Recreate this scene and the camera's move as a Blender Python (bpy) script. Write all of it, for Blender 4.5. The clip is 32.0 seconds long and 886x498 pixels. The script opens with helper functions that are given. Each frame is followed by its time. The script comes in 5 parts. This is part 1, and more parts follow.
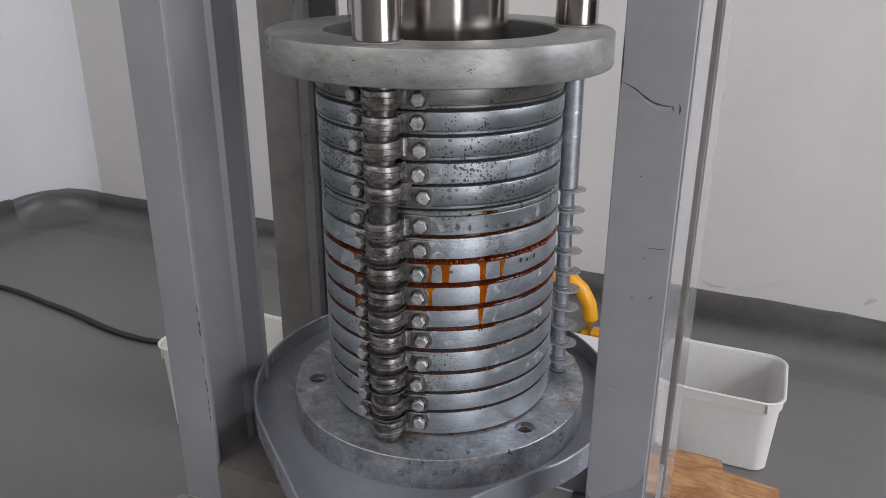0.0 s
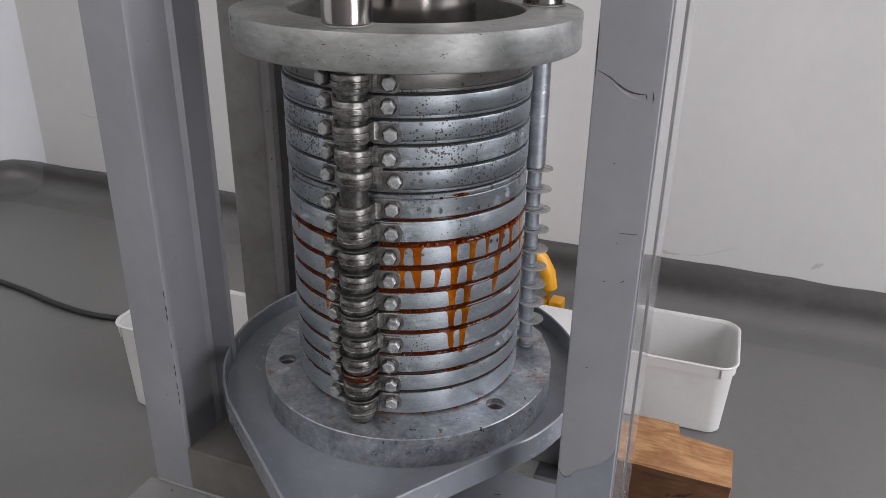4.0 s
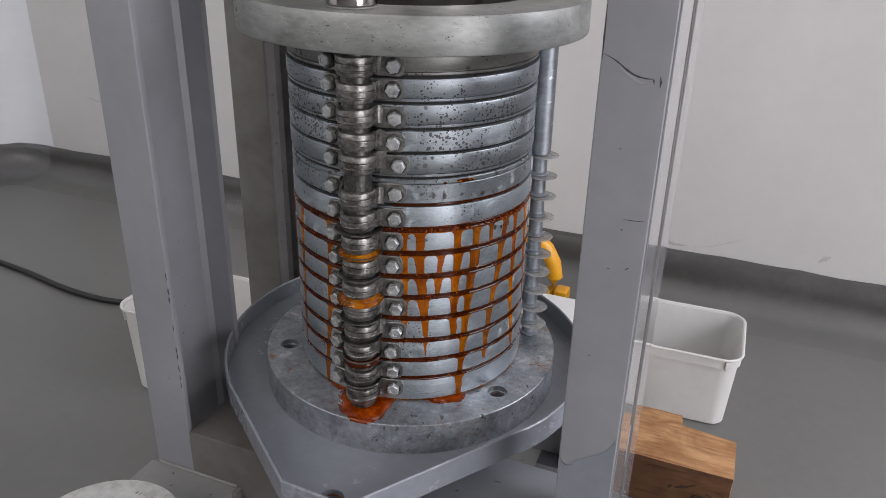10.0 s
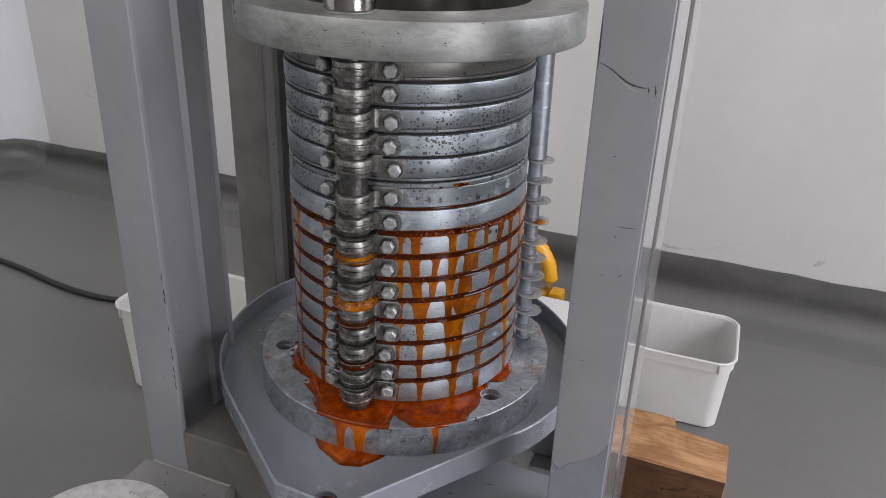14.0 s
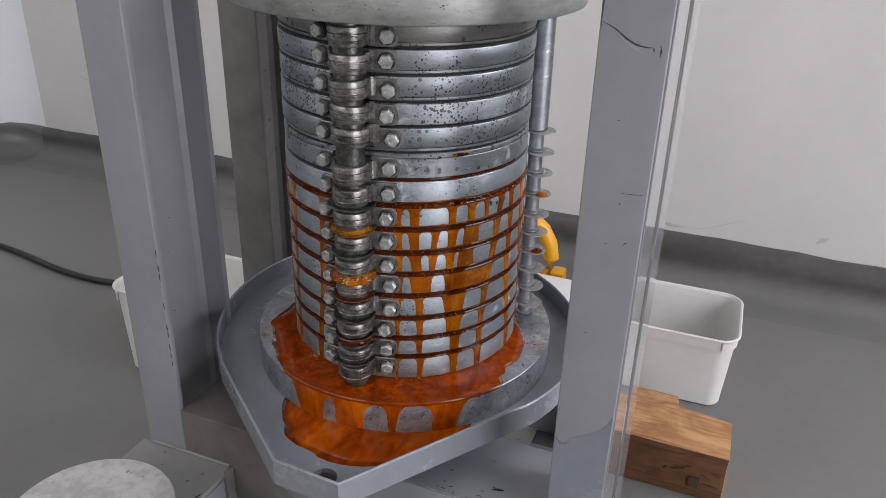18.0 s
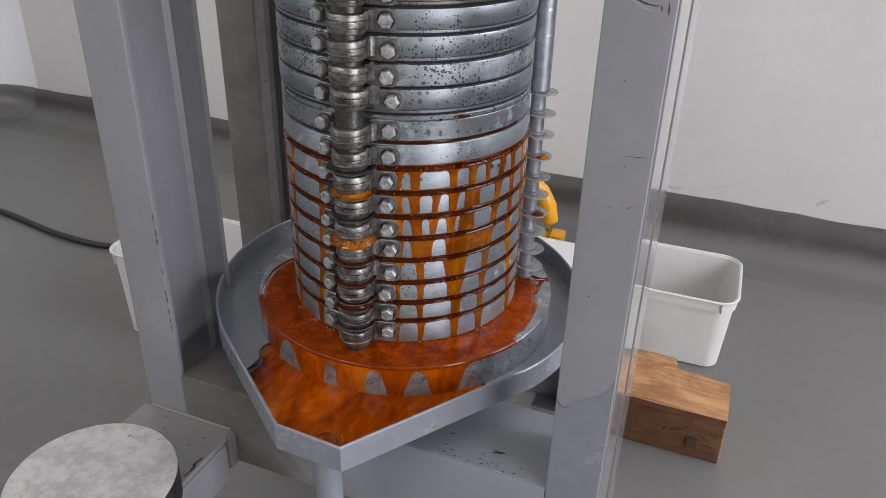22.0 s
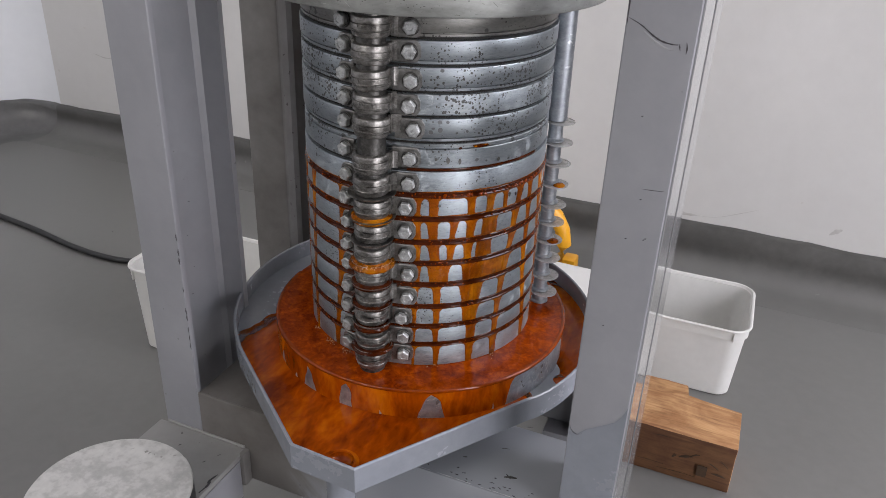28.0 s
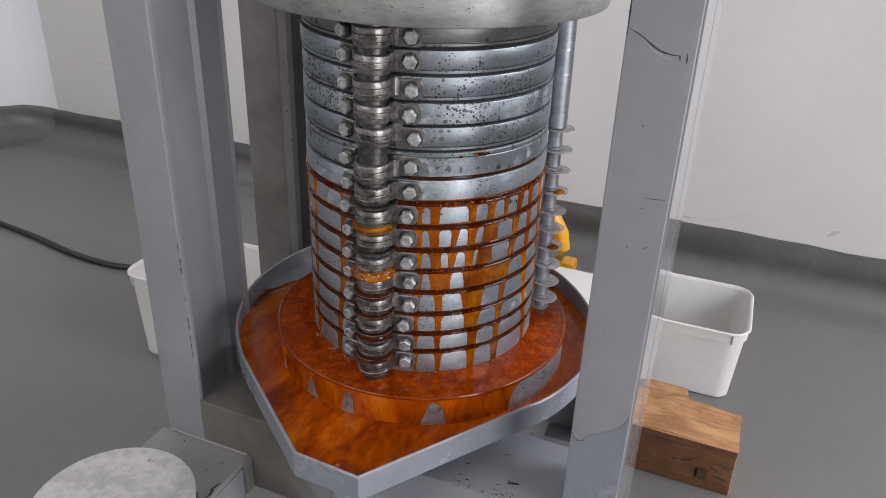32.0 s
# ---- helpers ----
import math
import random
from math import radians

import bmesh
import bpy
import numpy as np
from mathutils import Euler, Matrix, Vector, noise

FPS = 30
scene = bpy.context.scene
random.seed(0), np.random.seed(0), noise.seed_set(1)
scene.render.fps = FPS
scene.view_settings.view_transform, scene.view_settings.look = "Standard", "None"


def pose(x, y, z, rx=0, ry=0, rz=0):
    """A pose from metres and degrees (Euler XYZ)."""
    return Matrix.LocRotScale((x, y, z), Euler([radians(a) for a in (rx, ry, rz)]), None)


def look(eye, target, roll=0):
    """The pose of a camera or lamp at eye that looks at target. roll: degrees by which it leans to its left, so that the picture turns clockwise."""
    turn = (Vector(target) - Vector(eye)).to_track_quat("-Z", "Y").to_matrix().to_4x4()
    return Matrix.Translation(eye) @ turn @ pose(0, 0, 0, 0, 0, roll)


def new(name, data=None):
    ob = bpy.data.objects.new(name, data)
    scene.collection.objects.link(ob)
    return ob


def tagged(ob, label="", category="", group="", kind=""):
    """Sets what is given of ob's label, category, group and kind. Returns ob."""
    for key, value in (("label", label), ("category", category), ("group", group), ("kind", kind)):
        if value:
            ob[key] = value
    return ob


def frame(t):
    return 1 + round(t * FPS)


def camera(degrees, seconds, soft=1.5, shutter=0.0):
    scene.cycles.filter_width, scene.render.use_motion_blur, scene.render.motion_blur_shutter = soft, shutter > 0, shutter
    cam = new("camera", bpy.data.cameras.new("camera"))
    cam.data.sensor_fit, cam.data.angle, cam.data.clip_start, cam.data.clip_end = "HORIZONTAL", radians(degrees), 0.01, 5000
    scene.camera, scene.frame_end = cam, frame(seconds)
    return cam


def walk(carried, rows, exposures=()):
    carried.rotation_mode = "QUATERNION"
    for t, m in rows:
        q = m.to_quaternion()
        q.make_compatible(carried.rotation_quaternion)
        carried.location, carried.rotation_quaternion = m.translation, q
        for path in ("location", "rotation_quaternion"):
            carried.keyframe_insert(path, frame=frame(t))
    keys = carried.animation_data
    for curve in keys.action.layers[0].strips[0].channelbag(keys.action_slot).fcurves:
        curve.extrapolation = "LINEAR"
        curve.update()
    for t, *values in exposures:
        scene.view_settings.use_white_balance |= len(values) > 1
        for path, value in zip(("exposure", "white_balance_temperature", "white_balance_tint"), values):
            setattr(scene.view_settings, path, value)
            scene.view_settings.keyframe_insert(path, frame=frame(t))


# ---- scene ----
cam = camera(58.78, 32.0, soft=0.8)
# seconds, eye x y z in metres, yaw pitch roll in degrees
ROWS = [
    (0.0, 0.3305, -0.6966, 0.8829, 25.22, -21.46, -0.17),
    (0.5, 0.3171, -0.6963, 0.8906, 24.84, -21.62, -0.36),
    (1.0, 0.3087, -0.6969, 0.8933, 24.36, -22.05, -0.65),
    (1.5, 0.3045, -0.7005, 0.8945, 23.70, -22.14, -0.75),
    (2.0, 0.3046, -0.7029, 0.8966, 22.88, -22.56, -0.55),
    (2.5, 0.3030, -0.7049, 0.9029, 22.37, -22.96, -0.63),
    (3.0, 0.3131, -0.6986, 0.9001, 21.77, -23.44, -0.48),
    (3.5, 0.3133, -0.6990, 0.8997, 21.69, -23.88, -0.64),
    (5.5, 0.3103, -0.6978, 0.9002, 22.22, -24.36, -1.21),
    (6.0, 0.3111, -0.6988, 0.9003, 22.47, -24.36, -1.13),
    (6.5, 0.3110, -0.6997, 0.9007, 22.66, -24.33, -1.07),
    (7.0, 0.3101, -0.7004, 0.9021, 22.76, -24.21, -1.10),
    (7.5, 0.3129, -0.7002, 0.9000, 22.68, -24.17, -1.08),
    (8.0, 0.3112, -0.6990, 0.8972, 22.66, -24.29, -1.32),
    (8.5, 0.3130, -0.6937, 0.8906, 22.70, -24.46, -1.27),
    (9.0, 0.3157, -0.6932, 0.8909, 22.49, -24.81, -0.92),
    (9.5, 0.3151, -0.6946, 0.8940, 22.50, -24.86, -0.99),
    (10.0, 0.3143, -0.6949, 0.8944, 22.47, -24.88, -1.28),
    (10.5, 0.3179, -0.6926, 0.8903, 22.36, -24.96, -1.25),
    (11.0, 0.3160, -0.6908, 0.8895, 22.31, -25.21, -1.38),
    (11.5, 0.3168, -0.6905, 0.8915, 22.30, -25.25, -1.64),
    (12.0, 0.3185, -0.6909, 0.8923, 22.24, -25.18, -1.52),
    (12.5, 0.3165, -0.6924, 0.8952, 22.29, -25.24, -1.60),
    (13.0, 0.3150, -0.6952, 0.8953, 22.26, -25.13, -1.58),
    (13.5, 0.3165, -0.6968, 0.8980, 22.29, -25.03, -1.61),
    (14.0, 0.3154, -0.6957, 0.9001, 22.45, -24.97, -1.91),
    (14.5, 0.3157, -0.6906, 0.8933, 22.30, -25.11, -1.82),
    (16.5, 0.3130, -0.6922, 0.8877, 22.34, -25.04, -1.63),
    (17.0, 0.3152, -0.6891, 0.8861, 22.27, -25.23, -1.55),
    (17.5, 0.3165, -0.6862, 0.8845, 22.27, -25.53, -1.50),
    (18.0, 0.3130, -0.6867, 0.8830, 22.29, -26.05, -1.50),
    (18.5, 0.3139, -0.6894, 0.8840, 22.24, -26.52, -1.42),
    (19.0, 0.3144, -0.6803, 0.8844, 22.31, -26.89, -1.71),
    (19.5, 0.3125, -0.6785, 0.8862, 22.27, -27.24, -1.75),
    (20.0, 0.3123, -0.6794, 0.8846, 22.05, -27.56, -1.68),
    (20.5, 0.3130, -0.6770, 0.8801, 21.98, -27.92, -1.55),
    (21.0, 0.3124, -0.6791, 0.8763, 22.00, -28.17, -1.45),
    (21.5, 0.3086, -0.6809, 0.8776, 21.95, -28.50, -1.21),
    (22.0, 0.3069, -0.6810, 0.8811, 22.02, -28.82, -1.45),
    (22.5, 0.3106, -0.6792, 0.8813, 22.14, -28.71, -1.61),
    (23.0, 0.3113, -0.6799, 0.8824, 22.22, -28.59, -1.79),
    (23.5, 0.3112, -0.6805, 0.8829, 22.32, -28.51, -1.94),
    (24.0, 0.3099, -0.6830, 0.8827, 22.37, -28.53, -1.86),
    (24.5, 0.3075, -0.6861, 0.8873, 22.53, -28.41, -2.21),
    (25.0, 0.3059, -0.6851, 0.8887, 22.70, -28.25, -2.46),
    (25.5, 0.3077, -0.6868, 0.8885, 22.67, -27.86, -2.04),
    (26.0, 0.3042, -0.6881, 0.8893, 22.77, -27.79, -2.07),
    (26.5, 0.3043, -0.6924, 0.8924, 22.78, -27.59, -2.05),
    (28.5, 0.3049, -0.6903, 0.8912, 23.41, -27.47, -2.14),
    (29.0, 0.3051, -0.6910, 0.8906, 23.47, -27.57, -2.05),
    (29.5, 0.3032, -0.6939, 0.8936, 23.64, -27.38, -2.00),
    (30.0, 0.3034, -0.6941, 0.8968, 23.61, -27.31, -2.11),
    (30.5, 0.3046, -0.6922, 0.8927, 23.44, -27.38, -1.99),
    (31.0, 0.3039, -0.6916, 0.8936, 23.30, -27.50, -1.84),
    (31.5, 0.3011, -0.6951, 0.9003, 23.15, -27.39, -1.82),
    (32.0, 0.3009, -0.6922, 0.8981, 22.94, -27.34, -1.90),
]
# the clip brightens slowly
EXPOSURES = [(0.0, -0.15), (6.0, -0.08), (13.0, -0.06), (19.0, 0.02), (23.0, 0.09), (29.0, 0.12), (32.0, 0.12)]
walk(cam, [(t, pose(x, y, z, 90 + pitch, roll, yaw)) for t, x, y, z, yaw, pitch, roll in ROWS], EXPOSURES)

# ---- world and light ----
world = bpy.data.worlds.new("daylight")
scene.world = world
world.use_nodes = True
wn = world.node_tree.nodes
sky = wn.new("ShaderNodeTexSky")
sky.sky_type, sky.sun_disc = "NISHITA", False
sky.sun_elevation, sky.sun_rotation = radians(38), radians(150)
wn["Background"].inputs["Strength"].default_value = 0.12
world.node_tree.links.new(sky.outputs["Color"], wn["Background"].inputs["Color"])


def opening_light(name, at, target, w, h, power, colour):
    """An area lamp that stands in the opening of an unseen wall."""
    lamp = bpy.data.lights.new(name, "AREA")
    lamp.shape, lamp.size, lamp.size_y, lamp.energy, lamp.color = "RECTANGLE", w, h, power, colour
    ob = new(name, lamp)
    ob.matrix_world = look(at, target)
    return ob


opening_light("door_light", (2.42, -1.36, 1.04), (-1.0, -0.60, 1.00), 1.10, 1.95, 55, (0.95, 0.925, 0.98))
opening_light("window_light_right", (2.42, 0.26, 1.85), (-1.0, 0.10, 1.30), 1.2, 1.3, 57, (0.94, 0.92, 0.99))
# added fill lamp; no window is known on that side
opening_light("fill_light_front", (-0.90, -2.42, 2.14), (-0.40, 1.0, 1.10), 1.5, 0.72, 26, (1.0, 0.955, 0.92))

# ---- materials ----


def ramp(nt, fac, stops):
    node = nt.nodes.new("ShaderNodeValToRGB")
    el = node.color_ramp.elements
    while len(el) < len(stops):
        el.new(0.5)
    for e, (p, c) in zip(el, stops):
        e.position, e.color = p, (*c, 1) if len(c) == 3 else c
    nt.links.new(fac, node.inputs["Fac"])
    return node.outputs["Color"]


def noise_tex(nt, co, scale, detail=5.0, rough=0.6, distort=0.0):
    node = nt.nodes.new("ShaderNodeTexNoise")
    node.inputs["Scale"].default_value, node.inputs["Detail"].default_value = scale, detail
    node.inputs["Roughness"].default_value, node.inputs["Distortion"].default_value = rough, distort
    nt.links.new(co, node.inputs["Vector"])
    return node.outputs["Fac"]


def mixed(nt, fac, a, b, mode="MIX"):
    node = nt.nodes.new("ShaderNodeMix")
    node.data_type, node.blend_type = "RGBA", mode
    for socket, value in ((node.inputs[0], fac), (node.inputs[6], a), (node.inputs[7], b)):
        if isinstance(value, (int, float)):
            socket.default_value = value
        elif isinstance(value, tuple):
            socket.default_value = (*value, 1)
        else:
            nt.links.new(value, socket)
    return node.outputs[2]


def coords(nt, scale=(1, 1, 1)):
    tc = nt.nodes.new("ShaderNodeTexCoord")
    mp = nt.nodes.new("ShaderNodeMapping")
    mp.inputs["Scale"].default_value = scale
    nt.links.new(tc.outputs["Object"], mp.inputs["Vector"])
    return mp.outputs["Vector"]


def bumped(nt, bsdf, height, strength=0.3, distance=0.001, slot="Normal"):
    node = nt.nodes.new("ShaderNodeBump")
    node.inputs["Strength"].default_value, node.inputs["Distance"].default_value = strength, distance
    nt.links.new(height, node.inputs["Height"])
    nt.links.new(node.outputs["Normal"], bsdf.inputs[slot])


def fresh(name):
    m = bpy.data.materials.new(name)
    m.use_nodes = True
    return m, m.node_tree, m.node_tree.nodes["Principled BSDF"]


def surface(name, stops, scale=30.0, rough=(0.35, 0.6), metal=0.0, bump=0.2, distance=0.0006, stretch=(1, 1, 1), specks=None, speck_scale=140.0, speck_at=0.70, fine=6.0, distort=0.3, spec=0.5, coat=0.0, vary=0.0, pits=None):
    """A surface whose colour runs over the stops by a large and a fine noise, with specks, and roughness and bump from the same noises."""
    m, nt, b = fresh(name)
    co = coords(nt, stretch)
    big, small = noise_tex(nt, co, scale, 6, 0.62, distort), noise_tex(nt, co, scale * fine, 4, 0.6)
    both = mixed(nt, 0.35, big, small)
    col = ramp(nt, both, stops)
    if specks:
        sp = noise_tex(nt, co, speck_scale, 2, 0.5, 0.4)
        if vary:
            info = nt.nodes.new("ShaderNodeObjectInfo")
            lift = nt.nodes.new("ShaderNodeMath")
            lift.operation = "MULTIPLY_ADD"
            lift.inputs[1].default_value, lift.inputs[2].default_value = vary, -vary * 0.55
            nt.links.new(info.outputs["Random"], lift.inputs[0])
            plus = nt.nodes.new("ShaderNodeMath")
            nt.links.new(sp, plus.inputs[0])
            nt.links.new(lift.outputs[0], plus.inputs[1])
            sp = plus.outputs[0]
        mask = ramp(nt, sp, [(speck_at - 0.015, (0, 0, 0)), (speck_at + 0.02, (1, 1, 1))])
        area = ramp(nt, noise_tex(nt, co, speck_scale * 0.06, 3, 0.55), [(0.44, (0, 0, 0)), (0.58, (1, 1, 1))])
        col = mixed(nt, mixed(nt, 1.0, mask, area, "MULTIPLY"), col, specks)
    if pits:
        pit_col, pit_scale, pit_at = pits
        fine_pits = ramp(nt, noise_tex(nt, co, pit_scale, 1, 0.5, 0.2), [(pit_at - 0.01, (0, 0, 0)), (pit_at + 0.03, (1, 1, 1))])
        where = ramp(nt, noise_tex(nt, co, pit_scale * 0.07, 3, 0.6), [(0.44, (0, 0, 0)), (0.60, (1, 1, 1))])
        col = mixed(nt, mixed(nt, 1.0, fine_pits, where, "MULTIPLY"), col, pit_col)
    nt.links.new(col, b.inputs["Base Color"])
    rr = ramp(nt, both, [(0.3, (rough[0],) * 3), (0.7, (rough[1],) * 3)])
    nt.links.new(rr, b.inputs["Roughness"])
    b.inputs["Metallic"].default_value = metal
    b.inputs["Specular IOR Level"].default_value = spec
    b.inputs["Coat Weight"].default_value = coat
    b.inputs["Coat Roughness"].default_value = 0.05
    if bump:
        bumped(nt, b, both, bump, distance)
    return m


def socket_math(nt, op, a, b):
    node = nt.nodes.new("ShaderNodeMath")
    node.operation = op
    for slot, value in zip(node.inputs, (a, b)):
        if isinstance(value, (int, float)):
            slot.default_value = value
        else:
            nt.links.new(value, slot)
    return node.outputs[0]


def spots(nt, co, scale, size, cover, seed):
    """Round corrosion spots of uneven size, gathered in patches: a mask."""
    shift = nt.nodes.new("ShaderNodeVectorMath")
    shift.inputs[1].default_value = (seed, seed * 0.7, seed * 1.3)
    nt.links.new(co, shift.inputs[0])
    cells = nt.nodes.new("ShaderNodeTexVoronoi")
    cells.inputs["Scale"].default_value, cells.inputs["Randomness"].default_value = scale, 1.0
    nt.links.new(shift.outputs[0], cells.inputs["Vector"])
    split = nt.nodes.new("ShaderNodeSeparateColor")
    nt.links.new(cells.outputs["Color"], split.inputs[0])
    patch = ramp(nt, noise_tex(nt, shift.outputs[0], 24, 3, 0.55, 0.3), [(cover, (0, 0, 0)), (cover + 0.14, (1, 1, 1))])
    reach = socket_math(nt, "MULTIPLY", socket_math(nt, "POWER", split.outputs[0], 1.8), size)
    reach = socket_math(nt, "MULTIPLY", reach, patch)
    ragged = socket_math(nt, "ADD", cells.outputs["Distance"], socket_math(nt, "MULTIPLY", noise_tex(nt, co, scale * 3, 2, 0.5), 0.16))
    edge = socket_math(nt, "SUBTRACT", socket_math(nt, "ADD", reach, 0.08), ragged)
    return ramp(nt, socket_math(nt, "MULTIPLY_ADD", edge, 6.0), [(0.0, (0, 0, 0)), (0.25, (1, 1, 1))])


def ring_metal(name, tone, small, large, chalk, seed):
    """Galvanised band: fine rolling streaks, chalky patches, pinhead pits and round dark corrosion spots."""
    m, nt, b = fresh(name)
    co = coords(nt)
    streak = noise_tex(nt, coords(nt, (1, 1, 7)), 26, 6, 0.65, 0.3)
    cloud = noise_tex(nt, co, 15, 5, 0.6, 0.8)
    grain = noise_tex(nt, coords(nt, (1, 1, 3)), 240, 3, 0.6)
    both = mixed(nt, 0.45, mixed(nt, 0.55, cloud, streak), grain)
    col = ramp(nt, both, [(0.34, tuple(0.55 * c for c in tone)), (0.46, tuple(0.87 * c for c in tone)), (0.56, tone), (0.68, tuple(min(1.22 * c, 0.9) for c in tone))])
    pale = ramp(nt, noise_tex(nt, co, 75, 6, 0.7, 0.25), [(chalk, (0, 0, 0)), (chalk + 0.08, (1, 1, 1))])
    col = mixed(nt, socket_math(nt, "MULTIPLY", pale, 0.13), col, (0.66, 0.68, 0.70))
    rim = spots(nt, co, 430, small[0], small[1], seed)
    blot = spots(nt, co, 150, large[0], large[1], seed + 3.3)
    col = mixed(nt, socket_math(nt, "MULTIPLY", rim, 0.9), col, (0.055, 0.050, 0.046))
    col = mixed(nt, socket_math(nt, "MULTIPLY", blot, 0.85), col, (0.085, 0.083, 0.082))
    nt.links.new(col, b.inputs["Base Color"])
    dull = mixed(nt, 1.0, rim, blot, "LIGHTEN")
    dull = mixed(nt, 1.0, dull, pale, "LIGHTEN")
    base_rough = ramp(nt, both, [(0.35, (0.36,) * 3), (0.65, (0.52,) * 3)])
    nt.links.new(mixed(nt, dull, base_rough, (0.62, 0.62, 0.62)), b.inputs["Roughness"])
    nt.links.new(socket_math(nt, "SUBTRACT", 0.93, socket_math(nt, "MULTIPLY", dull, 0.5)), b.inputs["Metallic"])
    bumped(nt, b, socket_math(nt, "SUBTRACT", both, socket_math(nt, "MULTIPLY", dull, 0.5)), 0.35, 0.0006)
    return m


RING_TONE = (0.335, 0.368, 0.390)
# the top ring's tone has the flange's shadow put into it
RINGS = [ring_metal("shaded_ring_steel", (0.28, 0.276, 0.262), (0.5, 0.50), (0.4, 0.54), 0.66, 0.4),
         ring_metal("plain_ring_steel", (0.345, 0.378, 0.40), (0.52, 0.47), (0.28, 0.58), 0.66, 1.1),
         ring_metal("pitted_ring_steel", RING_TONE, (0.68, 0.37), (0.3, 0.55), 0.62, 2.6),
         ring_metal("mottled_ring_steel", RING_TONE, (0.66, 0.39), (0.3, 0.55), 0.52, 4.9),
         ring_metal("scuffed_ring_steel", RING_TONE, (0.56, 0.45), (0.36, 0.55), 0.60, 6.2),
         ring_metal("blotched_ring_steel", RING_TONE, (0.42, 0.47), (0.72, 0.43), 0.56, 8.7)]
RING_CLEAN = ring_metal("clean_ring_steel", (0.405, 0.447, 0.478), (0.42, 0.53), (0.35, 0.60), 0.57, 11.5)
GALV = surface("galvanised_steel", [(0.28, (0.24, 0.255, 0.275)), (0.44, (0.46, 0.485, 0.51)), (0.58, (0.58, 0.605, 0.63)), (0.74, (0.78, 0.80, 0.82))], 22, (0.27, 0.44), 0.93, 0.30, 0.0005, (1, 1, 1.5), (0.06, 0.053, 0.048), 330, 0.640, vary=0.20, distort=0.4, pits=((0.075, 0.07, 0.066), 520, 0.60))
GALV_WORN = surface("worn_galvanised_steel", [(0.30, (0.155, 0.165, 0.180)), (0.44, (0.315, 0.335, 0.360)), (0.57, (0.45, 0.475, 0.505)), (0.66, (0.68, 0.70, 0.72))], 34, (0.34, 0.58), 0.8, 0.6, 0.0008, (1, 1, 1), (0.10, 0.085, 0.07), 120, 0.68, distort=0.7, pits=((0.54, 0.54, 0.53), 240, 0.655))
# rust blooms on the worn plate
wnt = GALV_WORN.node_tree
worn = wnt.nodes["Principled BSDF"]
rust_at = mixed(wnt, 1.0, ramp(wnt, noise_tex(wnt, coords(wnt), 30, 5, 0.65, 0.8), [(0.55, (0, 0, 0)), (0.68, (1, 1, 1))]), ramp(wnt, noise_tex(wnt, coords(wnt), 160, 3, 0.6), [(0.38, (0, 0, 0)), (0.6, (1, 1, 1))]), "MULTIPLY")
wnt.links.new(mixed(wnt, rust_at, worn.inputs["Base Color"].links[0].from_socket, (0.30, 0.135, 0.045)), worn.inputs["Base Color"])
FLANGE = surface("machined_galvanised_steel", [(0.28, (0.165, 0.168, 0.158)), (0.46, (0.295, 0.302, 0.288)), (0.6, (0.385, 0.392, 0.378)), (0.74, (0.53, 0.535, 0.52))], 14, (0.46, 0.62), 0.78, 0.35, 0.0005, (1, 1, 2.6), (0.09, 0.083, 0.075), 260, 0.69, distort=0.8)
CAST = surface("knuckle_steel", [(0.30, (0.042, 0.038, 0.034)), (0.44, (0.165, 0.157, 0.147)), (0.58, (0.31, 0.30, 0.285)), (0.70, (0.58, 0.57, 0.55))], 75, (0.28, 0.48), 0.92, 0.6, 0.0007, (1, 1, 1.6), distort=0.9)
LEAF = surface("leaf_steel", [(0.30, (0.085, 0.08, 0.074)), (0.48, (0.23, 0.225, 0.215)), (0.64, (0.36, 0.355, 0.345)), (0.76, (0.52, 0.51, 0.50))], 75, (0.30, 0.52), 0.85, 0.5, 0.0006, distort=0.6)
ROD_ZINC = surface("dull_zinc_tube", [(0.30, (0.22, 0.235, 0.26)), (0.5, (0.33, 0.35, 0.38)), (0.70, (0.48, 0.50, 0.53))], 60, (0.42, 0.62), 0.85, 0.4, 0.0006, (1, 1, 1.5), (0.62, 0.64, 0.66), 90, 0.66, distort=0.8)
BOLT = surface("zinc_bolt", [(0.3, (0.20, 0.20, 0.20)), (0.5, (0.46, 0.47, 0.47)), (0.7, (0.68, 0.69, 0.69))], 150, (0.38, 0.60), 0.75, 0.7, 0.0007, distort=0.8)
GRIME = surface("grimy_steel", [(0.3, (0.030, 0.028, 0.026)), (0.5, (0.10, 0.097, 0.092)), (0.72, (0.26, 0.255, 0.245))], 70, (0.3, 0.5), 0.9, 0.5, 0.0006, distort=0.8)
CHROME = surface("polished_steel_rod", [(0.3, (0.33, 0.305, 0.285)), (0.7, (0.47, 0.44, 0.415))], 12, (0.12, 0.22), 1.0, 0.05, 0.0002, (1, 1, 0.2))
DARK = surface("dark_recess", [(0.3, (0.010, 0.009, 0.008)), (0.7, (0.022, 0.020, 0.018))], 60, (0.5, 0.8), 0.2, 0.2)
PAINT = surface("grey_paint", [(0.30, (0.203, 0.204, 0.219)), (0.5, (0.229, 0.230, 0.246)), (0.72, (0.258, 0.259, 0.275))], 9, (0.30, 0.42), 0.0, 0.12, 0.0004, (1, 1, 1), (0.05, 0.045, 0.05), 150, 0.755)
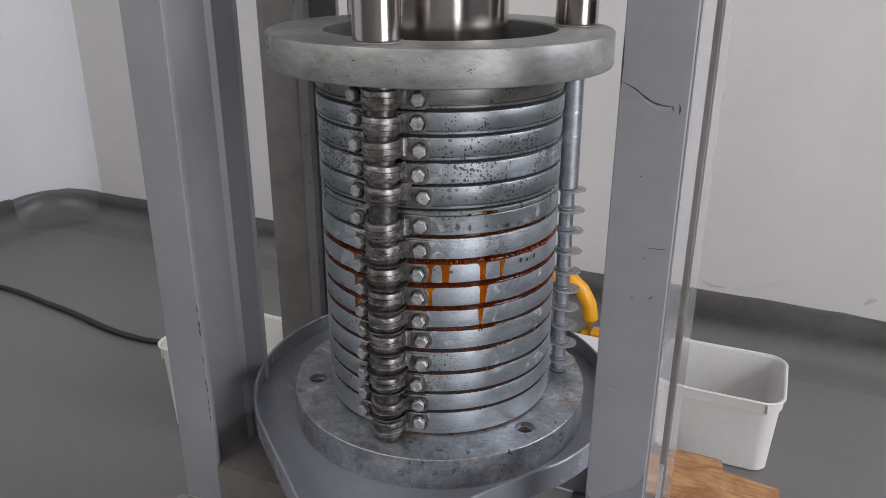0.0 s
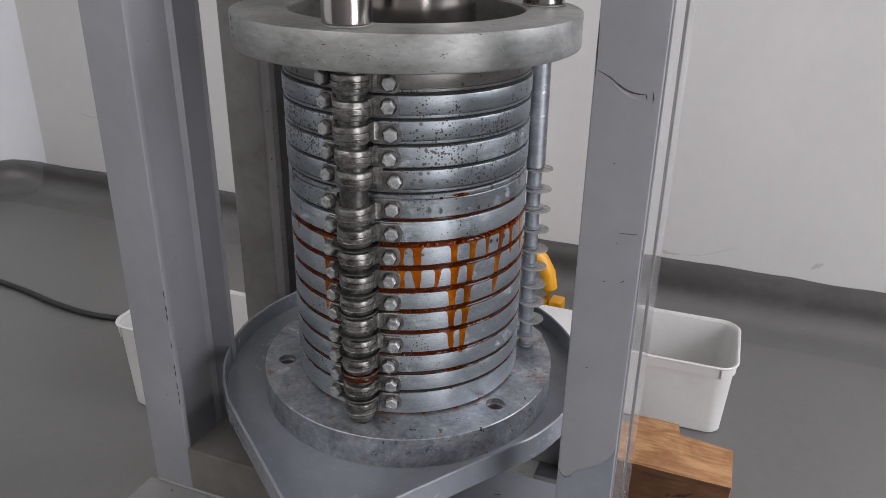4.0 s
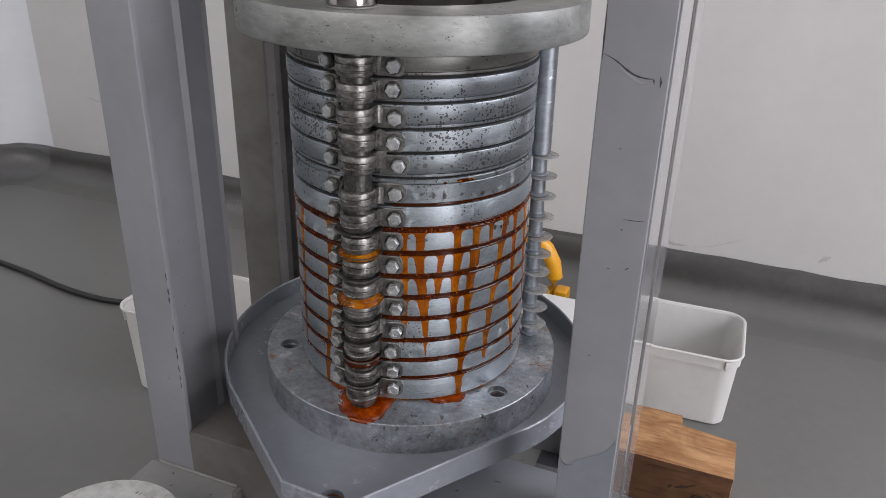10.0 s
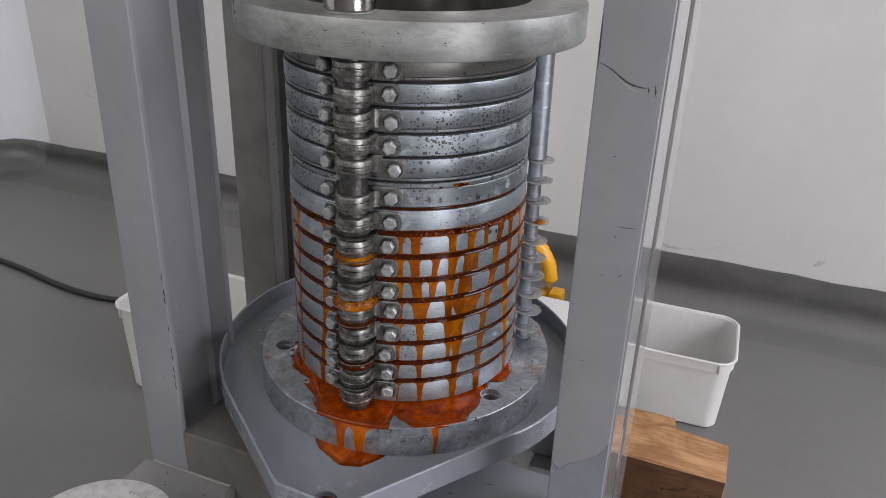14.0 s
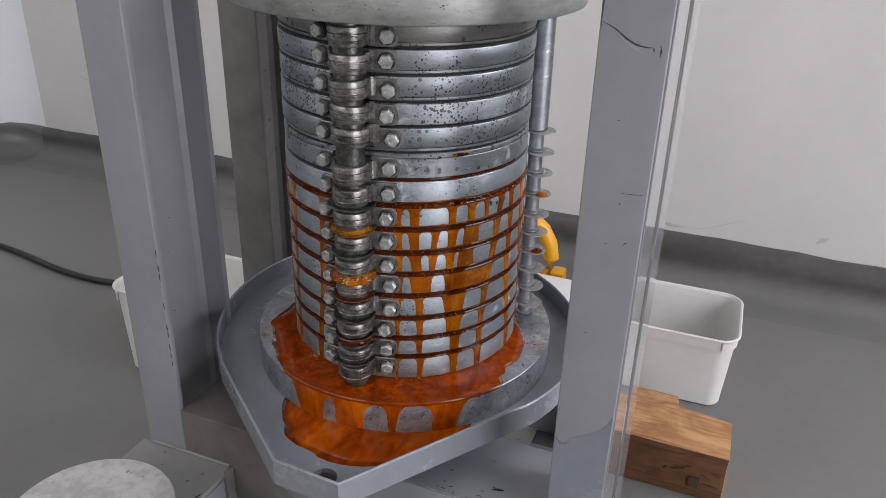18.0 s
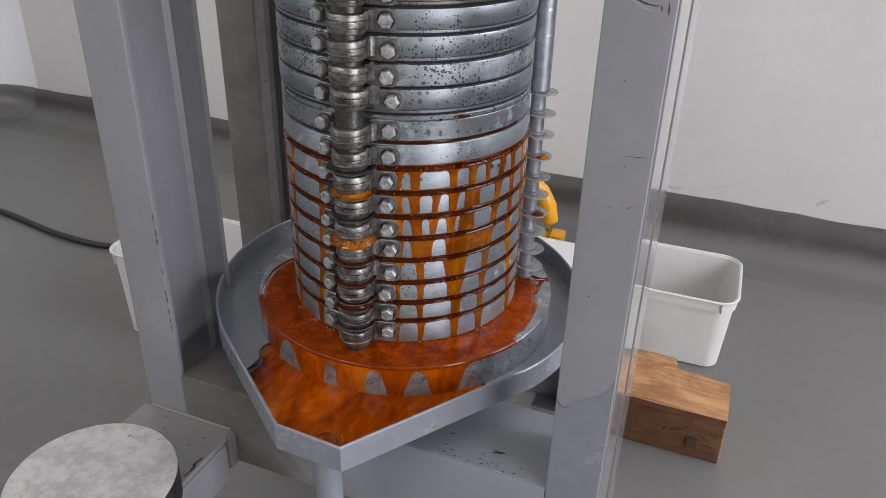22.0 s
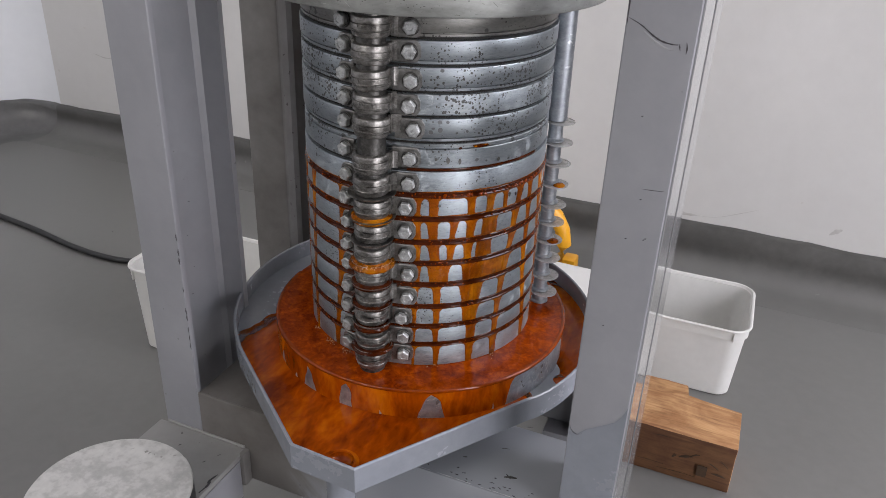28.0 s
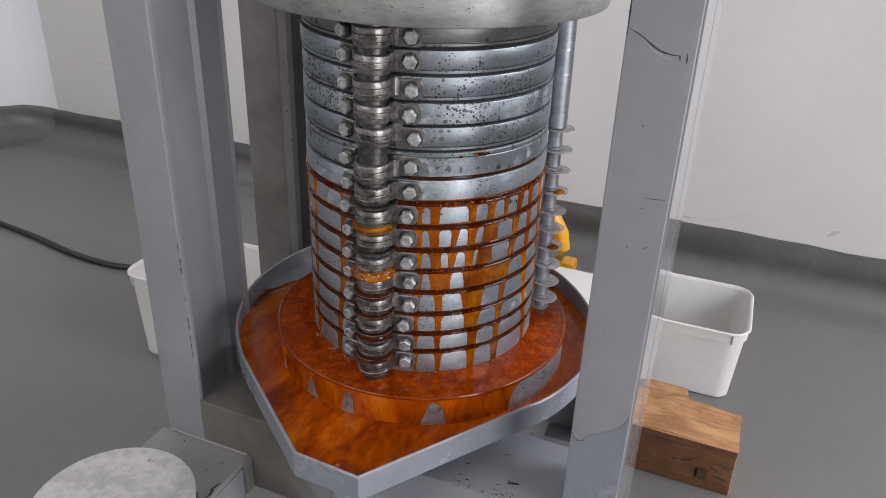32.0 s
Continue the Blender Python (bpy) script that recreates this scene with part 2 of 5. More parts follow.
PAINT_DIRTY_SHADED = surface("dirty_shaded_grey_paint", [(0.28, (0.098, 0.092, 0.084)), (0.46, (0.145, 0.138, 0.130)), (0.6, (0.178, 0.172, 0.165)), (0.76, (0.228, 0.224, 0.220))], 8, (0.34, 0.5), 0.0, 0.2, 0.0005, (1, 1, 1), (0.05, 0.042, 0.036), 130, 0.72, distort=0.9)
# the cross beam: blue-grey paint, browner towards one end with dirt and painted-in shade
PAINT_BEAM = surface("flaking_beam_paint", [(0.28, (0.074, 0.067, 0.058)), (0.46, (0.110, 0.102, 0.092)), (0.6, (0.138, 0.130, 0.121)), (0.76, (0.175, 0.169, 0.162))], 8, (0.34, 0.5), 0.0, 0.2, 0.0005, (1, 1, 1), (0.05, 0.042, 0.036), 130, 0.74, distort=0.9)
pnt = PAINT_BEAM.node_tree
beam_x = pnt.nodes.new("ShaderNodeSeparateXYZ")
pnt.links.new(coords(pnt), beam_x.inputs[0])
dirt_shade_end = ramp(pnt, socket_math(pnt, "ADD", socket_math(pnt, "MULTIPLY", beam_x.outputs["X"], 4.0), noise_tex(pnt, coords(pnt), 14, 5, 0.65, 0.8)), [(0.30, (0, 0, 0)), (0.55, (1, 1, 1))])
beam_bsdf = pnt.nodes["Principled BSDF"]
pnt.links.new(mixed(pnt, dirt_shade_end, beam_bsdf.inputs["Base Color"].links[0].from_socket, (0.235, 0.245, 0.265)), beam_bsdf.inputs["Base Color"])
PAINT_WARM = surface("scratched_grey_paint", [(0.30, (0.205, 0.201, 0.196)), (0.5, (0.236, 0.232, 0.227)), (0.72, (0.27, 0.267, 0.262))], 16, (0.32, 0.46), 0.0, 0.15, 0.0005, (1, 1, 1), (0.07, 0.065, 0.06), 130, 0.745)
PAINT_GLOSS = surface("glossy_grey_paint", [(0.30, (0.27, 0.272, 0.282)), (0.72, (0.315, 0.317, 0.325))], 9, (0.09, 0.14), 0.0, 0.04, 0.0002, coat=0.6)
TRAYPAINT = surface("tray_grey_paint", [(0.30, (0.166, 0.178, 0.201)), (0.5, (0.192, 0.205, 0.231)), (0.72, (0.223, 0.236, 0.262))], 14, (0.18, 0.30), 0.0, 0.15, 0.0004, (1, 1, 1), (0.06, 0.05, 0.05), 120, 0.76)
ALU = surface("mottled_cast_aluminium", [(0.34, (0.38, 0.378, 0.365)), (0.46, (0.45, 0.445, 0.43)), (0.495, (0.485, 0.48, 0.465)), (0.52, (0.52, 0.515, 0.50)), (0.66, (0.60, 0.595, 0.575))], 30, (0.38, 0.6), 0.45, 0.3, 0.0005, specks=(0.16, 0.15, 0.14), speck_scale=110, speck_at=0.68, fine=4.0, distort=0.05)
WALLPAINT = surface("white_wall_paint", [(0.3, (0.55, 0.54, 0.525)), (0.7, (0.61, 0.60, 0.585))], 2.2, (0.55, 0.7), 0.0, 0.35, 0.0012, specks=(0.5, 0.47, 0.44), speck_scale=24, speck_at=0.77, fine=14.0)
# west wall and corner: brighter daylight put into the colour of the same paint
WALLPAINT_LIT = surface("lit_white_wall_paint", [(0.3, (0.72, 0.735, 0.76)), (0.7, (0.78, 0.795, 0.82))], 2.2, (0.55, 0.7), 0.0, 0.3, 0.0012, fine=14.0)
# grey for the two unseen walls, darkened to cut bounce light and deepen reflections
UNSEEN_WALL = surface("darkened_unseen_wall", [(0.3, (0.19, 0.187, 0.182)), (0.7, (0.23, 0.227, 0.222))], 2.2, (0.55, 0.7), 0.0, 0.3, 0.0012)
FLOORPAINT = surface("grey_floor_coating", [(0.3, (0.135, 0.134, 0.127)), (0.5, (0.155, 0.154, 0.147)), (0.7, (0.176, 0.175, 0.168))], 2.4, (0.32, 0.50), 0.0, 0.15, 0.0008, specks=(0.05, 0.048, 0.045), speck_scale=60, speck_at=0.79, fine=18.0)
SKIRT = surface("grey_coved_skirting", [(0.3, (0.050, 0.048, 0.045)), (0.5, (0.068, 0.066, 0.062)), (0.7, (0.092, 0.089, 0.084))], 7, (0.38, 0.55), 0.0, 0.3, 0.0015, specks=(0.2, 0.19, 0.18), speck_scale=50, speck_at=0.76)
SKIRT_PALE = surface("swept_up_floor_coating", [(0.3, (0.085, 0.084, 0.082)), (0.5, (0.110, 0.109, 0.107)), (0.7, (0.150, 0.150, 0.150))], 9, (0.30, 0.48), 0.0, 0.3, 0.0012)
# the floor coating laps up the foot of the skirting
snt = SKIRT.node_tree
lap_z = snt.nodes.new("ShaderNodeSeparateXYZ")
snt.links.new(coords(snt), lap_z.inputs[0])
lap_wave = snt.nodes.new("ShaderNodeMath")
lap_wave.operation = "MULTIPLY_ADD"
lap_wave.inputs[1].default_value = 0.03
snt.links.new(noise_tex(snt, coords(snt), 6, 4, 0.6), lap_wave.inputs[0])
snt.links.new(lap_z.outputs["Z"], lap_wave.inputs[2])
skirt_bsdf = snt.nodes["Principled BSDF"]
bare = skirt_bsdf.inputs["Base Color"].links[0].from_socket
lap = ramp(snt, lap_wave.outputs[0], [(0.012, (1, 1, 1)), (0.060, (0, 0, 0))])
snt.links.new(mixed(snt, lap, bare, (0.150, 0.149, 0.142)), skirt_bsdf.inputs["Base Color"])
PLASTIC = surface("white_plastic", [(0.3, (0.60, 0.595, 0.575)), (0.7, (0.68, 0.675, 0.655))], 12, (0.32, 0.45), 0.0, 0.1, 0.0004)
CLEARPL = surface("milky_plastic_washer", [(0.3, (0.42, 0.418, 0.41)), (0.7, (0.58, 0.575, 0.565))], 80, (0.2, 0.35), 0.0, 0.1, 0.0002)
# the washers let light through
cnt = CLEARPL.node_tree
milk = cnt.nodes.new("ShaderNodeMixShader")
see = cnt.nodes.new("ShaderNodeBsdfTransparent")
see.inputs["Color"].default_value = (0.93, 0.93, 0.92, 1)
milk.inputs["Fac"].default_value = 0.42
cnt.links.new(cnt.nodes["Principled BSDF"].outputs[0], milk.inputs[1])
cnt.links.new(see.outputs[0], milk.inputs[2])
cnt.links.new(milk.outputs[0], cnt.nodes["Material Output"].inputs["Surface"])
YELLOW = surface("yellow_paint", [(0.3, (0.62, 0.28, 0.01)), (0.7, (0.78, 0.38, 0.015))], 20, (0.3, 0.45), 0.0, 0.1, 0.0003, specks=(0.10, 0.04, 0.01), speck_scale=45, speck_at=0.68)
RUBBER = surface("black_rubber", [(0.3, (0.010, 0.010, 0.011)), (0.7, (0.022, 0.022, 0.023))], 60, (0.4, 0.6), 0.0, 0.2)
INK = surface("black_scuff", [(0.3, (0.018, 0.016, 0.018)), (0.7, (0.05, 0.045, 0.05))], 200, (0.5, 0.7), 0.0, 0.0)


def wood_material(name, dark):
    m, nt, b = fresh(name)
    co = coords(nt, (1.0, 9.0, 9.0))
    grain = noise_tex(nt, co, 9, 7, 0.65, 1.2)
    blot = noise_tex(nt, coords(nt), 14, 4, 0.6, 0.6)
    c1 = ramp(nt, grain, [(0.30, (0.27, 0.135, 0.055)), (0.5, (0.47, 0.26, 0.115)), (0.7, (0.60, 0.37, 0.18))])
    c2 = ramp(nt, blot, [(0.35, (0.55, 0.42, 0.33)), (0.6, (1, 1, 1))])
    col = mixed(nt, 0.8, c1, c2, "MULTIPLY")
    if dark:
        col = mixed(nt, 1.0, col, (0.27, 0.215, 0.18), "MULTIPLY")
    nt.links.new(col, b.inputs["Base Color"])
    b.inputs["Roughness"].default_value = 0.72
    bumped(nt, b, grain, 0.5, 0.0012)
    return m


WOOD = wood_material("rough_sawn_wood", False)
WOOD_DIRTY_SHADED = wood_material("stained_shaded_end_wood", True)


def oil_material(name, stops, clear_tint, share, scale=26, grain=0.25, ripple=1.0, flow=(1, 1, 1), ior=1.40, bed=None):
    """Amber oil: brown depth mixed with a tinted clear film over what lies below, under a wet gloss with slow ripples."""
    m, nt, b = fresh(name)
    co = coords(nt, flow)
    n1, n2 = noise_tex(nt, co, scale, 4, 0.55, 0.7), noise_tex(nt, co, scale * 6, 3, 0.6, 0.5)
    nt.links.new(ramp(nt, mixed(nt, grain, n1, n2), stops), b.inputs["Base Color"])
    b.inputs["Roughness"].default_value, b.inputs["Specular IOR Level"].default_value = 0.5, 0.0
    clear = nt.nodes.new("ShaderNodeBsdfTransparent")
    clear.inputs["Color"].default_value = (*clear_tint, 1)
    film = nt.nodes.new("ShaderNodeMixShader")
    thin = ramp(nt, noise_tex(nt, coords(nt, (1, 1, 0.35)), 60, 3, 0.55, 0.8), [(0.38, (share[0],) * 3), (0.62, (share[1],) * 3)])
    nt.links.new(thin, film.inputs["Fac"])
    nt.links.new(b.outputs["BSDF"], film.inputs[1])
    nt.links.new(clear.outputs["BSDF"], film.inputs[2])
    gloss = nt.nodes.new("ShaderNodeBsdfGlossy")
    gloss.inputs["Roughness"].default_value = 0.05
    wet_edge = nt.nodes.new("ShaderNodeFresnel")
    wet_edge.inputs["IOR"].default_value = ior
    waves = mixed(nt, 0.25, noise_tex(nt, coords(nt), 60, 2, 0.5, 1.0), noise_tex(nt, coords(nt), 230, 2, 0.5, 0.8))
    bumped(nt, gloss, waves, 0.30 * ripple, 0.0016)
    nt.links.new(gloss.inputs["Normal"].links[0].from_socket, wet_edge.inputs["Normal"])
    if bed is not None:
        # the rounded edge that surface tension gives a thin pool: steep where the oil is thin over its bed
        where = nt.nodes.new("ShaderNodeNewGeometry")
        split = nt.nodes.new("ShaderNodeSeparateXYZ")
        nt.links.new(where.outputs["Position"], split.inputs[0])
        depth = socket_math(nt, "MAXIMUM", socket_math(nt, "SUBTRACT", split.outputs["Z"], bed), 0.0)
        fall = socket_math(nt, "POWER", 2.718, socket_math(nt, "MULTIPLY", depth, -1 / 0.00006))
        round_edge = nt.nodes.new("ShaderNodeBump")
        round_edge.inputs["Strength"].default_value, round_edge.inputs["Distance"].default_value = 1.0, 0.02
        nt.links.new(socket_math(nt, "SUBTRACT", 1.0, fall), round_edge.inputs["Height"])
        nt.links.new(round_edge.outputs["Normal"], gloss.inputs["Normal"].links[0].from_node.inputs["Normal"])
        nt.links.new(round_edge.outputs["Normal"], b.inputs["Normal"])
    skin = nt.nodes.new("ShaderNodeMixShader")
    nt.links.new(wet_edge.outputs[0], skin.inputs["Fac"])
    nt.links.new(film.outputs["Shader"], skin.inputs[1])
    nt.links.new(gloss.outputs["BSDF"], skin.inputs[2])
    nt.links.new(skin.outputs["Shader"], nt.nodes["Material Output"].inputs["Surface"])
    return m


OIL = oil_material("amber_oil_film", [(0.36, (0.17, 0.034, 0.0010)), (0.5, (0.38, 0.098, 0.0020)), (0.64, (0.62, 0.215, 0.005))], (0.98, 0.35, 0.009), (0.25, 0.68), 34, 0.3, 1.0, ior=1.36)
OIL_DEEP = oil_material("amber_oil_pool", [(0.36, (0.130, 0.0142, 0.0004)), (0.5, (0.245, 0.033, 0.0007)), (0.64, (0.40, 0.070, 0.0010))], (0.80, 0.20, 0.005), (0.04, 0.16), 42, 0.45, 1.5, ior=1.30, bed=0.4300)
TRAY_AMBER = [(0.37, (0.165, 0.021, 0.0005)), (0.5, (0.350, 0.060, 0.0008)), (0.63, (0.54, 0.130, 0.0014))]
OIL_TRAY = oil_material("amber_oil_in_tray", TRAY_AMBER, (0.85, 0.26, 0.006), (0.05, 0.16), 20, 0.30, 1.5, (1.0, 0.38, 1.0), ior=1.29, bed=0.3970)
OIL_SHEET = oil_material("amber_oil_sheet", TRAY_AMBER, (0.85, 0.26, 0.006), (0.05, 0.20), 26, 0.25, 1.0, (1, 1, 0.4), ior=1.36)
OIL_LIP = oil_material("oil_bead", [(0.34, (0.15, 0.020, 0.0006)), (0.66, (0.30, 0.052, 0.0010))], (0.80, 0.20, 0.005), (0.10, 0.25), 40, 0.2, 0.3, ior=1.48)
OIL_DARK = oil_material("dark_brown_oil", [(0.34, (0.026, 0.004, 0.0008)), (0.66, (0.070, 0.013, 0.0012))], (0.5, 0.08, 0.004), (0.02, 0.08), 60, 0.3, 1.6, ior=1.33)
FOAM = oil_material("pale_oil_foam", [(0.34, (0.36, 0.13, 0.045)), (0.66, (0.60, 0.33, 0.16))], (0.95, 0.6, 0.2), (0.1, 0.35), 200, 0.3, 0.5)

# ---- mesh helpers ----


def thing(name, at, label, category, group="", kind=""):
    ob = new(name)
    ob.empty_display_size = 0.05
    ob.location = at
    tagged(ob, label, category, group, kind)
    return ob


def base_of(ob):
    p = Vector(ob.location)
    while ob.parent:
        ob = ob.parent
        p = p + Vector(ob.location)
    return p


def part(name, bm, material, parent=None, label="", smooth=35):
    """Links a bmesh in world coordinates as ONE mesh object, under a thing or a part."""
    if parent is not None:
        bmesh.ops.translate(bm, verts=bm.verts, vec=-base_of(parent))
    me = bpy.data.meshes.new(name)
    bm.normal_update()
    for f in bm.faces:
        f.smooth = True
    for e in bm.edges:
        if len(e.link_faces) == 2 and e.calc_face_angle(0) > radians(smooth):
            e.smooth = False
    bm.to_mesh(me)
    bm.free()
    me.materials.append(material)
    ob = new(name, me)
    ob.parent = parent
    if label:
        ob["label"] = label
    return ob


def box(bm, x0, x1, y0, y1, z0, z1, bevel=0.0, seg=2):
    made = bmesh.ops.create_cube(bm, size=1.0, matrix=Matrix.Translation(((x0 + x1) / 2, (y0 + y1) / 2, (z0 + z1) / 2)) @ Matrix.Diagonal((x1 - x0, y1 - y0, z1 - z0, 1)))
    if bevel:
        edges = {e for v in made["verts"] for e in v.link_edges}
        bmesh.ops.bevel(bm, geom=list(edges), offset=bevel, segments=seg, profile=0.6, affect="EDGES")
    return bm


def cube(*a, **k):
    return box(bmesh.new(), *a, **k)


def lathe(bm, profile, segs=64, at=(0, 0, 0), a0=0.0, a1=360.0, turn=None):
    """Turns a closed profile of (r, z) about z through at."""
    full = abs(a1 - a0) >= 359.99
    n = segs if full else segs + 1
    rings = []
    for i in range(n):
        a = radians(a0 + (a1 - a0) * i / segs)
        rings.append([bm.verts.new((at[0] + r * math.cos(a), at[1] + r * math.sin(a), at[2] + z)) for r, z in profile])
    made = [v for ring in rings for v in ring]
    m = len(profile)
    for i in range(segs):
        p, q = rings[i], rings[(i + 1) % n]
        for j in range(m):
            bm.faces.new((p[j], q[j], q[(j + 1) % m], p[(j + 1) % m]))
    if not full:
        bm.faces.new(rings[0])
        bm.faces.new(rings[-1][::-1])
    if turn is not None:
        bmesh.ops.transform(bm, matrix=turn, verts=made)
    return bm


def rounded(r0, r1, z0, z1, b):
    """A closed profile from r0 to r1 and z0 to z1 with its outer edges rounded by b."""
    k = 0.3 * b
    return [(r0, z0), (r1 - b, z0), (r1 - k, z0 + k), (r1, z0 + b), (r1, z1 - b), (r1 - k, z1 - k), (r1 - b, z1), (r0, z1)]


def rod(bm, r, z0, z1, at, segs=32, b=0.001, turn=None):
    prof = [(r - b, z0), (r, z0 + b), (r, z1 - b), (r - b, z1)]
    rings = [[bm.verts.new((at[0] + q * math.cos(2 * math.pi * i / segs), at[1] + q * math.sin(2 * math.pi * i / segs), at[2] + z)) for i in range(segs)] for q, z in prof]
    made = [v for ring in rings for v in ring]
    for p, q in zip(rings, rings[1:]):
        for i in range(segs):
            bm.faces.new((p[i], p[(i + 1) % segs], q[(i + 1) % segs], q[i]))
    bm.faces.new(rings[0][::-1])
    bm.faces.new(rings[-1])
    if turn is not None:
        bmesh.ops.transform(bm, matrix=turn, verts=made)
    return bm


def prism(bm, outline, z0, z1, bevel=0.0):
    """A flat outline (counter-clockwise) raised from z0 to z1."""
    lo = [bm.verts.new((x, y, z0)) for x, y in outline]
    hi = [bm.verts.new((x, y, z1)) for x, y in outline]
    n = len(outline)
    bm.faces.new(lo[::-1])
    bm.faces.new(hi)
    for i in range(n):
        bm.faces.new((lo[i], lo[(i + 1) % n], hi[(i + 1) % n], hi[i]))
    if bevel:
        bmesh.ops.bevel(bm, geom=[e for e in bm.edges], offset=bevel, segments=2, profile=0.6, affect="EDGES")
    return bm


def tube(bm, points, r, segs=12, close=True):
    rings = []
    pts = [Vector(p) for p in points]
    for i, p in enumerate(pts):
        d = (pts[min(i + 1, len(pts) - 1)] - pts[max(i - 1, 0)]).normalized()
        side = d.cross(Vector((0, 0, 1)))
        side = side.normalized() if side.length > 1e-6 else Vector((1, 0, 0))
        up = side.cross(d)
        rings.append([bm.verts.new(p + r * (math.cos(2 * math.pi * k / segs) * side + math.sin(2 * math.pi * k / segs) * up)) for k in range(segs)])
    for p, q in zip(rings, rings[1:]):
        for k in range(segs):
            bm.faces.new((p[k], q[k], q[(k + 1) % segs], p[(k + 1) % segs]))
    if close:
        bm.faces.new(rings[0])
        bm.faces.new(rings[-1][::-1])
    return bm


def polar(r, deg, z=0.0):
    return Vector((r * math.cos(radians(deg)), r * math.sin(radians(deg)), z))


# ---- the room ----
WX0, WX1, WY0, WY1, WZ = -2.00, 2.40, -2.40, 1.12, 2.70
floor = part("floor", cube(WX0 - 0.2, WX1 + 0.2, WY0 - 0.2, WY1 + 0.2, -0.12, 0.0), FLOORPAINT)
tagged(floor, "smooth grey resin-coated workshop floor", "floor", kind="structure")
north = part("wall_north", cube(WX0 - 0.2, WX1 + 0.2, WY1, WY1 + 0.2, 0.0, WZ), WALLPAINT)
tagged(north, "white painted wall with scuffs above the skirting", "wall", kind="structure")
west = part("wall_west", cube(WX0 - 0.2, WX0, WY0, WY1, 0.0, WZ), WALLPAINT_LIT)
tagged(west, "white painted wall, brighter daylight put into its colour", "wall", kind="structure")
ceil = part("ceiling", cube(WX0 - 0.2, WX1 + 0.2, WY0 - 0.2, WY1 + 0.2, WZ, WZ + 0.15), WALLPAINT)
tagged(ceil, "plain white ceiling", "ceiling", kind="structure")


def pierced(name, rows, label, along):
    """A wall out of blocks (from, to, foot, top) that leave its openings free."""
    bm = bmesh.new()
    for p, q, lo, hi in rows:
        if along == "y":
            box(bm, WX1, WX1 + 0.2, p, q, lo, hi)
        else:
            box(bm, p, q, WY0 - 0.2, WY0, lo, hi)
    tagged(part(name, bm, UNSEEN_WALL), label, "wall", kind="structure")


pierced("wall_east", [(WY0, -1.94, 0.0, WZ), (-1.94, -0.78, 2.06, WZ), (-0.78, -0.36, 0.0, WZ), (-0.36, 0.88, 0.0, 1.18), (-0.36, 0.88, 2.52, WZ), (0.88, WY1, 0.0, WZ)], "unseen wall, darkened to cut bounce light, with a window and a door opening", "y")
pierced("wall_south", [(WX0 - 0.2, -1.68, 0.0, WZ), (-1.68, -0.12, 0.0, 1.76), (-1.68, -0.12, 2.52, WZ), (-0.12, WX1 + 0.2, 0.0, WZ)], "unseen wall, darkened to cut bounce light, with an opening for the fill lamp", "x")


COVE_R = 0.20


def cove_profile(z, foot, hollow):
    """Out from the wall and up: a hollow that runs out on the floor, an upright face and a thin top."""
    arc = [(0.022 + hollow * (1 - math.sin(radians(a))), 0.0004 + hollow * (1 - math.cos(radians(a)))) for a in range(0, 91, 10)]
    arc = [(d, min(h, z - 0.006)) for d, h in arc]
    return [(0.0, 0.0), (foot, 0.0), (foot, 0.0003)] + arc + [(0.021, z - 0.004), (0.015, z), (0.0, z)]


def swept(name, stations, profile_at, material, label):
    """Draws a skirting profile along stations of (place on the wall, way out of it, running length)."""
    bm = bmesh.new()
    rows = []
    for at, out, run in stations:
        w = 0.004 * noise.noise((run * 7, 3.0, 0.3)) + 0.003 * noise.noise((run * 23, 1.0, 4.1))
        rows.append([bm.verts.new((at[0] + out[0] * d, at[1] + out[1] * d, h + (w if h > 0.045 else 0))) for d, h in profile_at(run)])
    m = len(rows[0])
    for p, q in zip(rows, rows[1:]):
        for k in range(m):
            bm.faces.new((p[k], p[(k + 1) % m], q[(k + 1) % m], q[k]))
    bmesh.ops.recalc_face_normals(bm, faces=bm.faces)
    return tagged(part(name, bm, material, smooth=60), label, "skirting", kind="structure")


CX, CY = WX0 + COVE_R, WY1 - COVE_R
swept("baseboard_north", [((CX + (WX1 - CX) * k / 100, WY1), (0, -1), CX + (WX1 - CX) * k / 100) for k in range(101)], lambda r: cove_profile(0.083 + 0.024 * min(max((r + 1.7) / 2.0, 0), 1), 0.15, 0.058), SKIRT, "dark grey coved floor skirting with a rough top edge")
swept("baseboard_west", [((WX0, WY0 + (CY - WY0) * k / 80), (1, 0), WY0 + (CY - WY0) * k / 80) for k in range(81)], lambda r: cove_profile(0.088, 0.15, 0.058), SKIRT, "dark grey coved floor skirting with a rough top edge")
turns = [90 + 90 * k / 24 for k in range(25)]
swept("baseboard_corner", [((CX + COVE_R * math.cos(radians(a)), CY + COVE_R * math.sin(radians(a))), (-math.cos(radians(a)), -math.sin(radians(a))), -2.0 - a / 300) for a in turns],
      lambda r: cove_profile(0.084 + 0.008 * math.sin(radians((-2.0 - r) * 600 - 180)), 0.15, 0.058 + 0.030 * math.sin(radians((-2.0 - r) * 600 - 180))), SKIRT_PALE, "grey floor coating swept up the rounded room corner")
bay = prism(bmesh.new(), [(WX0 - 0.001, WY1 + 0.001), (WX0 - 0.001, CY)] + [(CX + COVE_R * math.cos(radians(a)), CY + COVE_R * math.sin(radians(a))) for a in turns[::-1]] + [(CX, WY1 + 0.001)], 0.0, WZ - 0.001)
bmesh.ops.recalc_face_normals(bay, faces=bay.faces)
